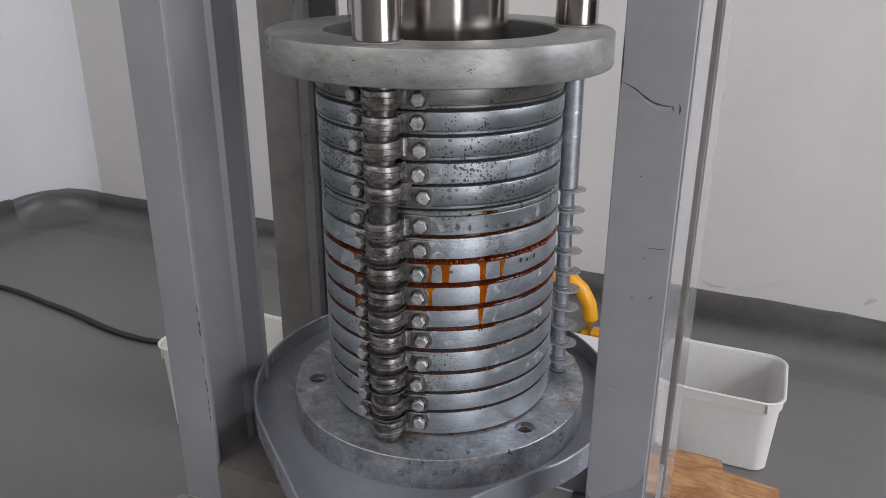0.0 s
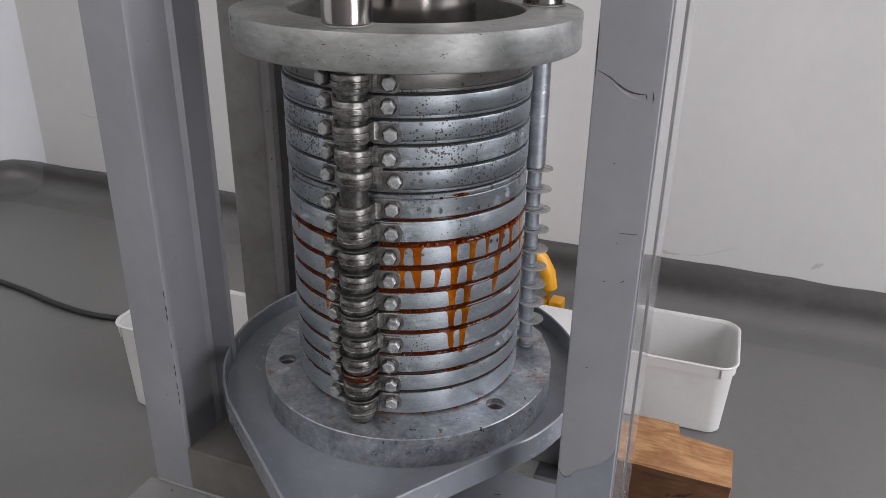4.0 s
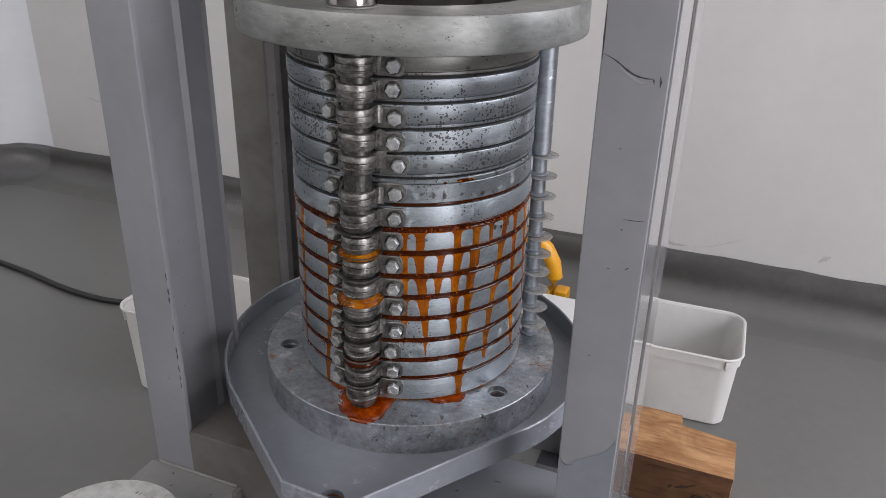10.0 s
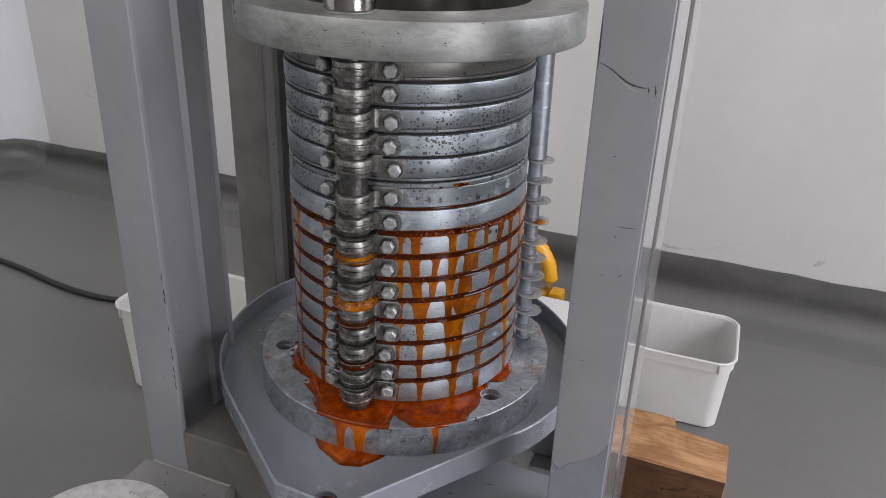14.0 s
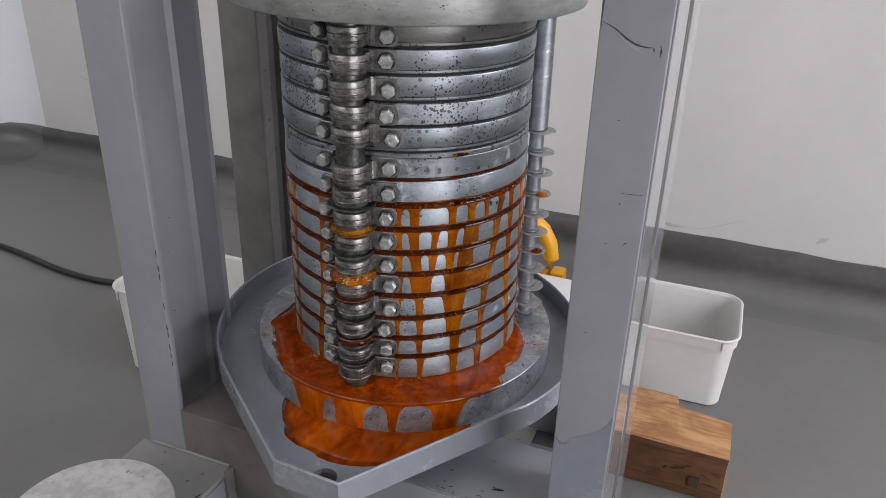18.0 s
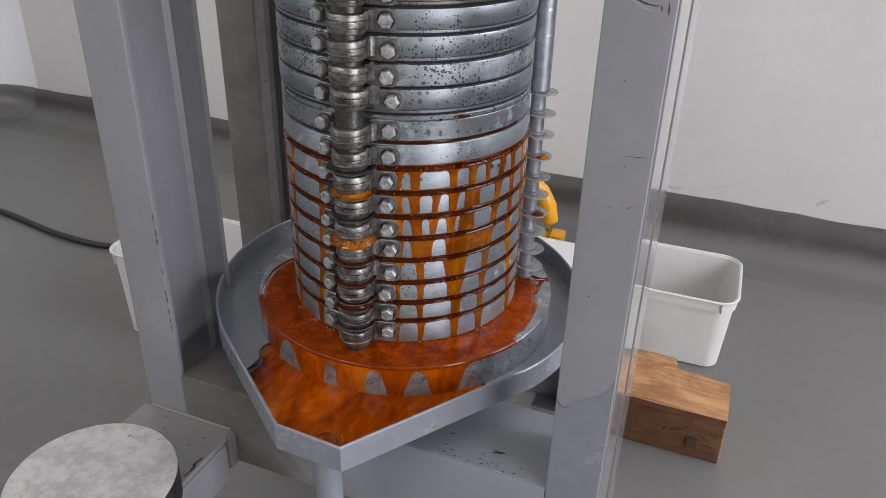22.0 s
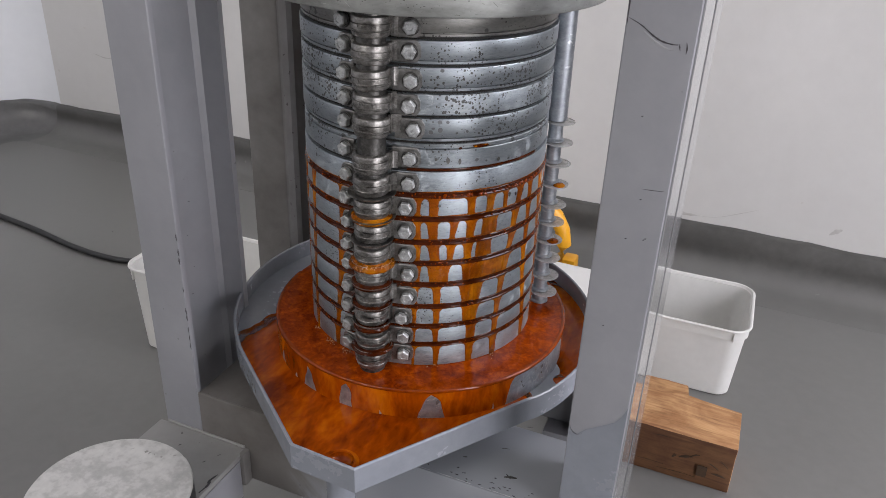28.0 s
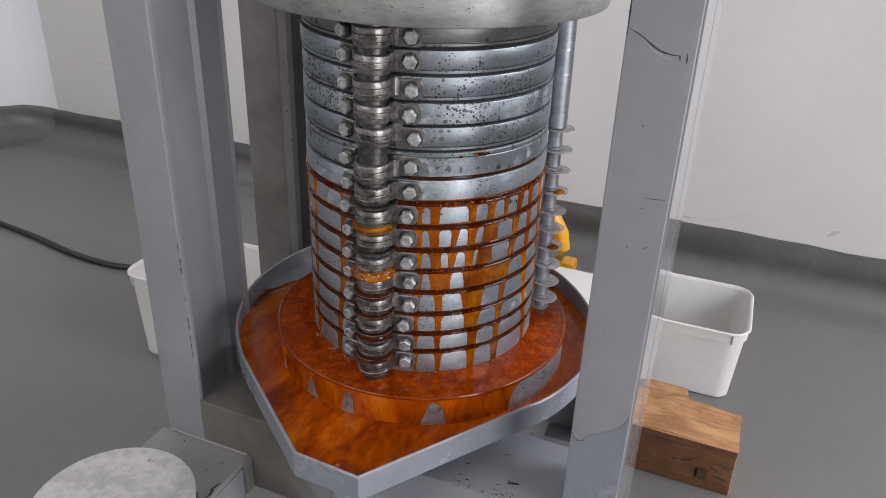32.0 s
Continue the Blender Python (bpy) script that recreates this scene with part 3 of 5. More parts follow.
tagged(part("wall_corner", bay, WALLPAINT_LIT, smooth=30), "white painted rounded corner between two walls", "wall", kind="structure")

# ---- the press frame ----
frame_press = thing("pressing_machine", (0, 0, 0), "grey painted steel press of upright channel sections with scuffed paint", "press")


def channel_upright(name, x_tip, x_web, y0, y1, z0, z1, material, label="", back_tip=None):
    """An upright channel: two flanges with their tips at x_tip and a web at x_web."""
    t, s = 0.007, 1 if x_web > x_tip else -1
    x_back = x_tip if back_tip is None else back_tip
    o = [(x_tip, y0), (x_web, y0), (x_web, y1), (x_back, y1), (x_back, y1 - t), (x_web - s * t * 1.7, y1 - t * 1.25), (x_web - s * t, y1 - t * 2.0), (x_web - s * t, y0 + t * 2.0), (x_web - s * t * 1.7, y0 + t * 1.25), (x_tip, y0 + t)]
    if s < 0:
        o = o[::-1]
    bm = prism(bmesh.new(), o, z0, z1)
    up = [e for e in bm.edges if abs(e.verts[0].co.z - e.verts[1].co.z) > 0.1 and (abs(e.verts[0].co.x - x_tip) < 1e-6 or abs(e.verts[0].co.x - x_web) < 1e-6)]
    bmesh.ops.bevel(bm, geom=up, offset=0.0022, segments=3, profile=0.6, affect="EDGES")
    return part(name, bm, material, frame_press, label)


channel_upright("upright", -0.190, -0.2395, -0.161, -0.046, 0.2990, 1.32, PAINT, "grey channel upright with chipped edge", -0.2025)
# rear uprights: a darker paint that holds dirt and the shade they stand in
channel_upright("upright", -0.2295, -0.2815, 0.085, 0.185, 0.0, 1.32, PAINT_DIRTY_SHADED)
channel_upright("upright", 0.1950, 0.2478, 0.052, 0.130, 0.0, 1.32, PAINT_DIRTY_SHADED)
channel_upright("upright", 0.2105, 0.2575, -0.161, -0.090, 0.0, 1.32, PAINT, "grey channel upright with a black scuff and worn paint")


def along_x(bm, outline_yz, x0, x1, bevel=0.0015):
    """A section in y and z drawn out along x."""
    prism(bm, [(y, z) for y, z in outline_yz], x0, x1)
    bmesh.ops.transform(bm, matrix=Matrix(((0, 0, 1, 0), (1, 0, 0, 0), (0, 1, 0, 0), (0, 0, 0, 1))), verts=bm.verts)
    if bevel:
        bmesh.ops.bevel(bm, geom=[e for e in bm.edges if abs(e.verts[0].co.x - e.verts[1].co.x) > 0.05], offset=bevel, segments=2, profile=0.6, affect="EDGES")
    bmesh.ops.recalc_face_normals(bm, faces=bm.faces)
    return bm


beam_sec = [(-0.161, 0.255), (-0.154, 0.255), (-0.154, 0.345), (-0.068, 0.345), (-0.068, 0.255), (-0.061, 0.255), (-0.061, 0.352), (-0.161, 0.352)]
part("cross_beam", along_x(bmesh.new(), beam_sec, -0.1898, 0.2103), PAINT_BEAM, frame_press, "grey cross channel with flaking paint")
back_sec = [(y + 0.246, z) for y, z in beam_sec]
part("cross_beam", along_x(bmesh.new(), back_sec, -0.2290, 0.1945), PAINT, frame_press)
for sx, y0, y1 in ((-0.238, -0.0455, 0.0845), (0.2240, -0.0605, 0.0515)):
    part("side_beam", cube(sx - 0.023, sx + 0.023, y0, y1, 0.302, 0.3515, bevel=0.002), PAINT, frame_press)
# the foot channel that runs forward under the left upright
part("foot_web", cube(-0.247, -0.131, -0.470, -0.1625, 0.291, 0.2985, bevel=0.0025), PAINT_WARM, frame_press, "grey foot channel with scratched paint")
for fx in (-0.247, -0.138):
    part("foot_flange", cube(fx, fx + 0.007, -0.470, -0.1745, 0.240, 0.2908, bevel=0.0015), PAINT, frame_press)
part("weld_seam", tube(bmesh.new(), [Vector((-0.236 + i * 0.0025, -0.1622 + 0.0003 * math.sin(i * 1.9), 0.2994 + 0.0003 * math.sin(i * 2.6))) for i in range(42)], 0.0016, 10), PAINT_WARM, frame_press)
part("lug", cube(-0.1392, -0.1275, -0.1738, -0.1612, 0.2550, 0.2984, bevel=0.002), PAINT_DIRTY_SHADED, frame_press)
part("leg", cube(-0.237, -0.141, -0.468, -0.410, 0.0, 0.2895, bevel=0.003), PAINT, frame_press)
part("leg", cube(0.140, 0.190, 0.060, 0.144, 0.0, 0.2545, bevel=0.003), PAINT, frame_press)
part("web_face", cube(0.2577, 0.2588, -0.1592, -0.0918, 0.01, 1.31), PAINT_GLOSS, frame_press, "glossy grey painted web face")
part("web_face", cube(0.2480, 0.2491, 0.0535, 0.1285, 0.01, 1.31), PAINT_GLOSS, frame_press, "glossy grey painted web face")
# weld bead where the upright meets the beam
wb = tube(bmesh.new(), [Vector((-0.190 + i * 0.003, -0.1594, 0.3517 + 0.00015 * math.sin(i * 2.3))) for i in range(40)], 0.0011, 8)
part("weld_bead", wb, PAINT_BEAM, frame_press)

# ---- the drip tray ----
TC, TR = Vector((-0.0153, 0.0180)), 0.2045
TA, TB = Vector((-0.0118, -0.2456)), Vector((0.0520, -0.2490))


def tangent(p, side):
    d = p - TC
    a = math.atan2(d.y, d.x) + side * math.acos(TR / d.length)
    return a


a_left, a_right = tangent(TA, -1), tangent(TB, 1)


def tray_outline(grow):
    """The round tray with its pointed spout, grown outward by a little, counter-clockwise from the spout's right corner."""
    r = TR + grow
    pts = [TB + Vector((0.55, -1.0)) * grow, ]
    a, b = a_right, a_left % (2 * math.pi)
    a = a % (2 * math.pi) - 2 * math.pi if a % (2 * math.pi) > b else a % (2 * math.pi)
    n = 72
    for i in range(n + 1):
        c = a + (b - a) * i / n
        # bent by hand: a little oval
        pts.append(TC + Vector((math.cos(c), math.sin(c))) * (r + 0.0040 * math.cos(2 * (c - radians(136))) * math.sin(math.pi * i / n) ** 0.3))
    pts.append(TA + Vector((-0.45, -1.0)) * grow)
    return [(p.x, p.y) for p in pts]


def plate(bm, outline, holes, z0, z1):
    """A flat plate with true holes: (x, y, r) each."""
    loops = [outline] + [[(x + r * math.cos(2 * math.pi * i / 28), y + r * math.sin(2 * math.pi * i / 28)) for i in range(28)] for x, y, r in holes]
    edges = []
    for lp in loops:
        vs = [bm.verts.new((x, y, z1)) for x, y in lp]
        edges += [bm.edges.new((vs[i], vs[(i + 1) % len(vs)])) for i in range(len(vs))]
    faces = [g for g in bmesh.ops.triangle_fill(bm, edges=edges, use_beauty=True)["geom"] if isinstance(g, bmesh.types.BMFace)]
    for f in faces:
        f.normal_update()
        if f.normal.z < 0:
            f.normal_flip()
    made = bmesh.ops.extrude_face_region(bm, geom=faces)["geom"]
    bmesh.ops.translate(bm, verts=[g for g in made if isinstance(g, bmesh.types.BMVert)], vec=(0, 0, z0 - z1))
    bmesh.ops.recalc_face_normals(bm, faces=bm.faces)
    return bm


DRAIN = (0.026, -0.2285, 0.0115)
TRAY_Z = 0.3970
tray = thing("drip_tray", (0, 0, 0.38), "grey painted round drip tray with a pointed spout", "tray")
part("tray_floor", plate(bmesh.new(), tray_outline(-0.0012), [DRAIN], TRAY_Z - 0.006, TRAY_Z), TRAYPAINT, tray)
rim = bmesh.new()
o1, o0 = tray_outline(0.0022), tray_outline(-0.0010)
loops = [[rim.verts.new((x, y, z)) for x, y in o] for o, z in ((o1, TRAY_Z - 0.0058), (o1, 0.4168), (tray_outline(0.0012), 0.4180), (tray_outline(0.0), 0.4180), (o0, 0.4168), (o0, TRAY_Z - 0.0058))]
for i in range(len(loops)):
    p, q = loops[i], loops[(i + 1) % len(loops)]
    for j in range(len(p)):
        rim.faces.new((p[j], p[(j + 1) % len(p)], q[(j + 1) % len(p)], q[j]))
bmesh.ops.recalc_face_normals(rim, faces=rim.faces)
part("tray_rim", rim, TRAYPAINT, tray)
pipe = lathe(bmesh.new(), [(0.0116, 0), (0.0132, 0), (0.0132, 0.14), (0.0116, 0.14)], 32, (DRAIN[0], DRAIN[1], 0.2508))
part("drain_pipe", pipe, TRAYPAINT, tray)
part("collar", lathe(bmesh.new(), rounded(0.0134, 0.0165, 0, 0.006, 0.0015), 32, (DRAIN[0], DRAIN[1], 0.3845)), TRAYPAINT, tray)
for bx, by in ((-0.12, 0.09), (0.12, 0.09), (-0.16, 0.02), (0.15, 0.02)):
    part("support_block", cube(bx - 0.015, bx + 0.015, by - 0.015, by + 0.015, 0.3505 if by < 0.05 else 0.3522, 0.3908, bevel=0.002), TRAYPAINT, tray)

# ---- the base plate ----
RB, RT, RC = 0.1592, 0.1632, 0.1200
BASE0, BASE1 = 0.3972, 0.4300
HOLES = [(0.1350 * math.cos(radians(a)), 0.1350 * math.sin(radians(a)), 0.0098) for a in (-150.0, -25.6, 94.0)]
base_thing = thing("base_plate", (0, 0, BASE0), "thick worn galvanised round base plate with drilled holes", "base plate")
circle = [(RB * math.cos(2 * math.pi * i / 360), RB * math.sin(2 * math.pi * i / 360)) for i in range(360)]
bp = plate(bmesh.new(), circle, HOLES, BASE0, BASE1)
rim_edges = [e for e in bp.edges if all(abs(v.co.xy.length - RB) < 1e-4 and v.co.z > BASE1 - 1e-4 for v in e.verts)]
bmesh.ops.bevel(bp, geom=rim_edges, offset=0.0005, segments=1, profile=0.6, affect="EDGES")
part("plate_body", bp, GALV_WORN, base_thing)
for hx, hy, hr in HOLES:
    part("hole_sleeve", lathe(bmesh.new(), [(hr - 0.0012, 0), (hr + 0.0004, 0), (hr + 0.0004, 0.026), (hr - 0.0012, 0.026)], 28, (hx, hy, BASE0 + 0.001)), GALV_WORN, base_thing, "rust-stained hole wall")

# ---- the ring cage ----
BOLT_Z = [0.7604, 0.7405, 0.7168, 0.6956, 0.6755, 0.6496, 0.6264, 0.6032, 0.5801, 0.5568, 0.5366, 0.5116, 0.4891, 0.4675, 0.4474]
KNUCKLE_Z = [0.7624, 0.7404, 0.7200, 0.7000, 0.6805, 0.6478, 0.6275, 0.6055, 0.5825, 0.5602, 0.5385, 0.5169, 0.4965, 0.4682, 0.4475]
BOLT_DEG = [-73.2, -73.5, -72.8, -73.3, -71.4, -72.6, -72.9, -73.9, -74.0, -73.6, -72.5, -72.6, -74.9, -74.0, -73.8]
CAGE_TOP = 0.7738
ring_edges = [CAGE_TOP - 0.0006] + [(a + b) / 2 for a, b in zip(BOLT_Z, BOLT_Z[1:])] + [BASE1 + 0.0005]
cage = thing("ring_cage", (0, 0, BASE1), "galvanised press cage of stacked steel rings with bolted hinge knuckles", "press cage")
# unseen liner, added near black behind the slits
part("inner_sleeve", lathe(bmesh.new(), [(0.100, 0), (0.1090, 0), (0.1090, CAGE_TOP - BASE1 - 0.001), (0.100, CAGE_TOP - BASE1 - 0.001)], 128, (0, 0, BASE1 + 0.0005)), DARK, cage, "unseen dark inner sleeve")
PIN_DEG, PIN_R, KN_R = -86.9, 0.1310, 0.0164
pin_at = polar(PIN_R, PIN_DEG)
tilt_rng = random.Random(7)


def knuckle_profile(h):
    """A forged hoop: a plain collar on top, a raised band between two beads, a narrower foot."""
    r = KN_R
    steps = [(-0.0034, 0.0), (-0.0020, 0.03), (-0.0014, 0.08), (-0.0009, 0.24), (-0.0013, 0.255), (-0.0013, 0.275), (-0.0004, 0.295), (-0.0001, 0.34), (-0.0005, 0.365), (-0.0004, 0.56),
             (0.0001, 0.585), (0.0000, 0.625), (-0.0010, 0.645), (-0.0010, 0.665), (-0.0004, 0.685), (-0.0006, 0.86), (-0.0010, 0.93), (-0.0018, 0.97), (-0.0032, 1.0)]
    return [(0.0118, 0.0)] + [(r + d, h * u) for d, u in steps] + [(0.0118, h)]


def bolt_head(bm, deg, r, z, size, spin):
    """A hex head with a washer face and a domed chamfer, its axis radial."""
    turn = Matrix.Translation(polar(r, deg, z)) @ Matrix.Rotation(radians(deg), 4, "Z") @ Matrix.Rotation(radians(90), 4, "Y") @ Matrix.Rotation(radians(spin), 4, "Z")
    rings = []
    for q, h, n in ((size, 0.0, 6), (size, 0.0042, 6), (size * 0.84, 0.0052, 6), (size * 0.45, 0.0053, 6), (size * 0.38, 0.0048, 6)):
        rings.append([bm.verts.new(turn @ Vector((q * math.cos(2 * math.pi * i / n), q * math.sin(2 * math.pi * i / n), h))) for i in range(n)])
    for p, q in zip(rings, rings[1:]):
        for i in range(6):
            bm.faces.new((p[i], p[(i + 1) % 6], q[(i + 1) % 6], q[i]))
    bm.faces.new(rings[-1])
    bm.faces.new(rings[0][::-1])
    bmesh.ops.recalc_face_normals(bm, faces=bm.faces)
    return bm


def curved_pad(bm, d0, d1, z0, z1, r0, r1, corner, n=10):
    """A plate bent round the cage between two angles, its outer end rounded."""
    cols = []
    for i in range(n + 1):
        u = i / n
        d = d0 + (d1 - d0) * u
        x = abs(d - d1) * RC * math.pi / 180
        cut = corner - math.sqrt(max(corner ** 2 - max(corner - x, 0) ** 2, 0.0))
        cols.append([bm.verts.new(polar(r, d, z)) for r, z in ((r0, z0 + cut), (r1 - 0.0006, z0 + cut), (r1, z0 + cut + 0.0008), (r1, z1 - cut - 0.0008), (r1 - 0.0006, z1 - cut), (r0, z1 - cut))])
    for p, q in zip(cols, cols[1:]):
        for j in range(6):
            bm.faces.new((p[j], q[j], q[(j + 1) % 6], p[(j + 1) % 6]))
    bm.faces.new(cols[0])
    bm.faces.new(cols[-1][::-1])
    bmesh.ops.recalc_face_normals(bm, faces=bm.faces)
    return bm


def strap(bm, points, z0, z1, t):
    """A bent strap of thickness t along points in plan, from z0 to z1."""
    pts = [Vector(p) for p in points]
    cols = []
    for i, p in enumerate(pts):
        d = (pts[min(i + 1, len(pts) - 1)] - pts[max(i - 1, 0)]).normalized()
        nrm = Vector((d.y, -d.x))
        a, b = p - nrm * t / 2, p + nrm * t / 2
        cols.append([bm.verts.new((a.x, a.y, z0)), bm.verts.new((b.x, b.y, z0)), bm.verts.new((b.x, b.y, z1)), bm.verts.new((a.x, a.y, z1))])
    for p, q in zip(cols, cols[1:]):
        for j in range(4):
            bm.faces.new((p[j], q[j], q[(j + 1) % 4], p[(j + 1) % 4]))
    bm.faces.new(cols[0])
    bm.faces.new(cols[-1][::-1])
    bmesh.ops.recalc_face_normals(bm, faces=bm.faces)
    return bm


def out_2d(p):
    return Vector((p.x, p.y))


def band_profile(i, r, z0, z1):
    """A ring's section: rounded edges, and on the upper rings a thin lip set off by a groove."""
    foot = [(0.1085, z0), (r - 0.0009, z0), (r, z0 + 0.0008)]
    if i in (0, 1, 2, 4):
        foot = [(0.1085, z0), (r - 0.0016, z0), (r - 0.0008, z0 + 0.0006), (r - 0.0007, z0 + 0.0026), (r - 0.0022, z0 + 0.0030), (r - 0.0022, z0 + 0.0035), (r - 0.0004, z0 + 0.0038), (r, z0 + 0.0044)]
    head = [(r, z1 - 0.0010), (r - 0.0003, z1 - 0.0003), (r - 0.0010, z1), (0.1085, z1)]
    if i == 5:
        head = [(r, z1 - 0.0052), (r - 0.0004, z1 - 0.0047), (r - 0.0020, z1 - 0.0043), (r - 0.0020, z1 - 0.0038), (r - 0.0004, z1 - 0.0034), (r - 0.0002, z1 - 0.0008), (r - 0.0010, z1), (0.1085, z1)]
    return foot + head


for i, (zb, zk, db) in enumerate(zip(BOLT_Z, KNUCKLE_Z, BOLT_DEG)):
    g1 = g0 = 0.0012 if i < 6 else 0.0016
    z1, z0 = ring_edges[i] - g1, ring_edges[i + 1] + g0
    off = 0.0005 * tilt_rng.uniform(-1, 1) if i < 6 else 0.0
    part("ring_band", lathe(bmesh.new(), band_profile(i, RC + off, z0, z1), 288), RINGS[i] if i < 6 else RING_CLEAN, cage)
    h = min(z1 - z0, 0.0198)
    # bolted ends on both sides of the hinge
    part("hinge_leaf", curved_pad(bmesh.new(), db - 7.4, db + 4.4, zb - 0.0090, zb + 0.0090, RC - 0.001, RC + 0.0026, 0.0050), LEAF, cage)
    dl = -100.8 + tilt_rng.uniform(-0.6, 0.6)
    part("hinge_leaf", curved_pad(bmesh.new(), dl + 3.6, dl - 3.8, zb - 0.0086, zb + 0.0086, RC - 0.001, RC + 0.0024, 0.0045), LEAF, cage)
    for d in (db, dl):
        b = bolt_head(bmesh.new(), d, RC + 0.0040, zb, 0.0062, tilt_rng.uniform(0, 60))
        head = part("hex_bolt", b, BOLT, cage, smooth=20)
        w = bmesh.new()
        turn = Matrix.Translation(polar(RC + 0.0026, d, zb)) @ Matrix.Rotation(radians(d), 4, "Z") @ Matrix.Rotation(radians(90), 4, "Y")
        rod(w, 0.0073, 0.0, 0.0018, (0, 0, 0), 24, 0.0004, turn)
        part("washer", w, GRIME, head)
    # straps that bend from the knuckle onto the leaves
    kr = out_2d(pin_at)
    part("hinge_strap", strap(bmesh.new(), [kr + out_2d(polar(KN_R - 0.0006, PIN_DEG + a)) for a in (98, 104, 110)] + [kr + out_2d(polar(KN_R + 0.0010, PIN_DEG + 116)), out_2d(polar(RC + 0.0034, db - 6.4)), out_2d(polar(RC + 0.0026, db - 4.8))], zk - h * 0.44 + 0.001, zk + h * 0.44 - 0.001, 0.0026), CAST, cage)
    part("hinge_strap", strap(bmesh.new(), [kr + out_2d(polar(KN_R - 0.0006, PIN_DEG - a)) for a in (84, 92, 100)] + [kr + out_2d(polar(KN_R + 0.0010, PIN_DEG - 108)), out_2d(polar(RC + 0.0026, dl + 4.6)), out_2d(polar(RC + 0.0016, dl + 3.4))], zk - h * 0.44 + 0.001, zk + h * 0.44 - 0.001, 0.0026), CAST, cage)
    lean = Matrix.Translation((pin_at.x, pin_at.y, zk - h / 2)) @ Matrix.Rotation(radians(tilt_rng.uniform(-2.5, 2.5)), 4, "Y") @ Matrix.Rotation(radians(tilt_rng.uniform(-2.5, 2.5)), 4, "X")
    kn = part("hinge_knuckle", lathe(bmesh.new(), knuckle_profile(h * 0.87), 56, turn=lean), CAST, cage, smooth=24)
    # worn cast marks round the knuckle
    mk = bmesh.new()
    for k in range(5):
        a = PIN_DEG + 8 + (k - 2) * 11 + tilt_rng.uniform(-2, 2)
        m = lean @ Matrix.Rotation(radians(a), 4, "Z") @ Matrix.Translation((KN_R + 0.0001, 0, h * 0.49))
        bmesh.ops.create_cube(mk, size=1, matrix=m @ Matrix.Diagonal((0.0007, tilt_rng.choice((0.0006, 0.0013)), h * 0.13, 1)))
    part("cast_mark", mk, CAST, kn)
    if 6 <= i < 14:
        over = 0.0052 if i in (6, 7) else 0.0032 if i in (8, 10, 11) else 0.0022
        part("pin_washer", lathe(bmesh.new(), [(0.0125, 0.0), (KN_R - 0.0010, -0.0008), (KN_R + over * 0.5, 0.0006), (KN_R + over * 0.94, 0.0020), (KN_R + over, 0.0027), (KN_R + over * 0.9, 0.0029), (KN_R + over * 0.4, 0.0019), (KN_R - 0.0016, 0.0012), (0.0125, 0.0012)], 56, (pin_at.x, pin_at.y, zk - h / 2 - 0.0022)), CAST, cage, "dished steel washer")
part("hinge_pin", rod(bmesh.new(), 0.0122, 0.4315, CAGE_TOP - 0.001, (pin_at.x, pin_at.y, 0), 40), GRIME, cage, "dark steel hinge pin")
# near-black rings added to close the slits; their colour stands for deep shade
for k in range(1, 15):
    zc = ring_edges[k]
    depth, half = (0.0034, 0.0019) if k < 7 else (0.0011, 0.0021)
    part("slit_shade", lathe(bmesh.new(), [(0.1088, -half), (RC - depth, -half), (RC - depth, half), (0.1088, half)], 288, (0, 0, zc)), DARK, cage)

# ---- the tie rod with plastic washers ----
rod_at = (0.1163, 0.0670)
tie = thing("tie_rod", (*rod_at, BASE1), "galvanised tie rod with milky plastic washers on spacer tubes", "tie rod")
part("rod_sleeve", rod(bmesh.new(), 0.0104, 0.6445, CAGE_TOP - 0.0005, (*rod_at, 0), 32), ROD_ZINC, tie)
tie.matrix_world = Matrix.Translation(tie.location) @ Matrix.Rotation(radians(0.4), 4, Vector((0.37, -0.93, 0)))
WASHER_Z = [0.6430, 0.6207, 0.5979, 0.5746, 0.5516, 0.5310, 0.5093, 0.4871, 0.4653, 0.4440]
for i, z in enumerate(WASHER_Z):
    lo = WASHER_Z[i + 1] + 0.0012 if i + 1 < len(WASHER_Z) else BASE1 + 0.0004
    part("spacer", lathe(bmesh.new(), [(0.004, 0.0), (0.0092, 0.0), (0.0098, 0.0006), (0.0098, 0.0018), (0.0088, 0.0026), (0.0076, 0.0036), (0.0074, z - lo - 0.0030), (0.0080, z - lo - 0.0014), (0.0078, z - lo - 0.0004), (0.004, z - lo - 0.0004)], 32, (*rod_at, lo + 0.0002)), ROD_ZINC, tie)
    part("washer", lathe(bmesh.new(), rounded(0.0030, 0.0146, 0, 0.0010, 0.0003), 40, (rod_at[0] + 0.0048, rod_at[1] - 0.0008, z - 0.0002), turn=None), CLEARPL, tie, "milky plastic washer")

# ---- the top flange, guide rods and ram ----
TOP0, TOP1 = CAGE_TOP + 0.0014, 0.8062
flange_thing = thing("top_flange", (0, 0, TOP0), "thick machined galvanised ring flange with scratches", "flange")
prof = [(0.1105, 0.0), (RT - 0.0016, 0.0), (RT - 0.0005, 0.0005), (RT, 0.0016), (RT, TOP1 - TOP0 - 0.0016), (RT - 0.0005, TOP1 - TOP0 - 0.0005), (RT - 0.0016, TOP1 - TOP0), (0.1120, TOP1 - TOP0), (0.1105, TOP1 - TOP0 - 0.0015)]
part("flange_ring", lathe(bmesh.new(), prof, 192, (0, 0, TOP0)), FLANGE, flange_thing)
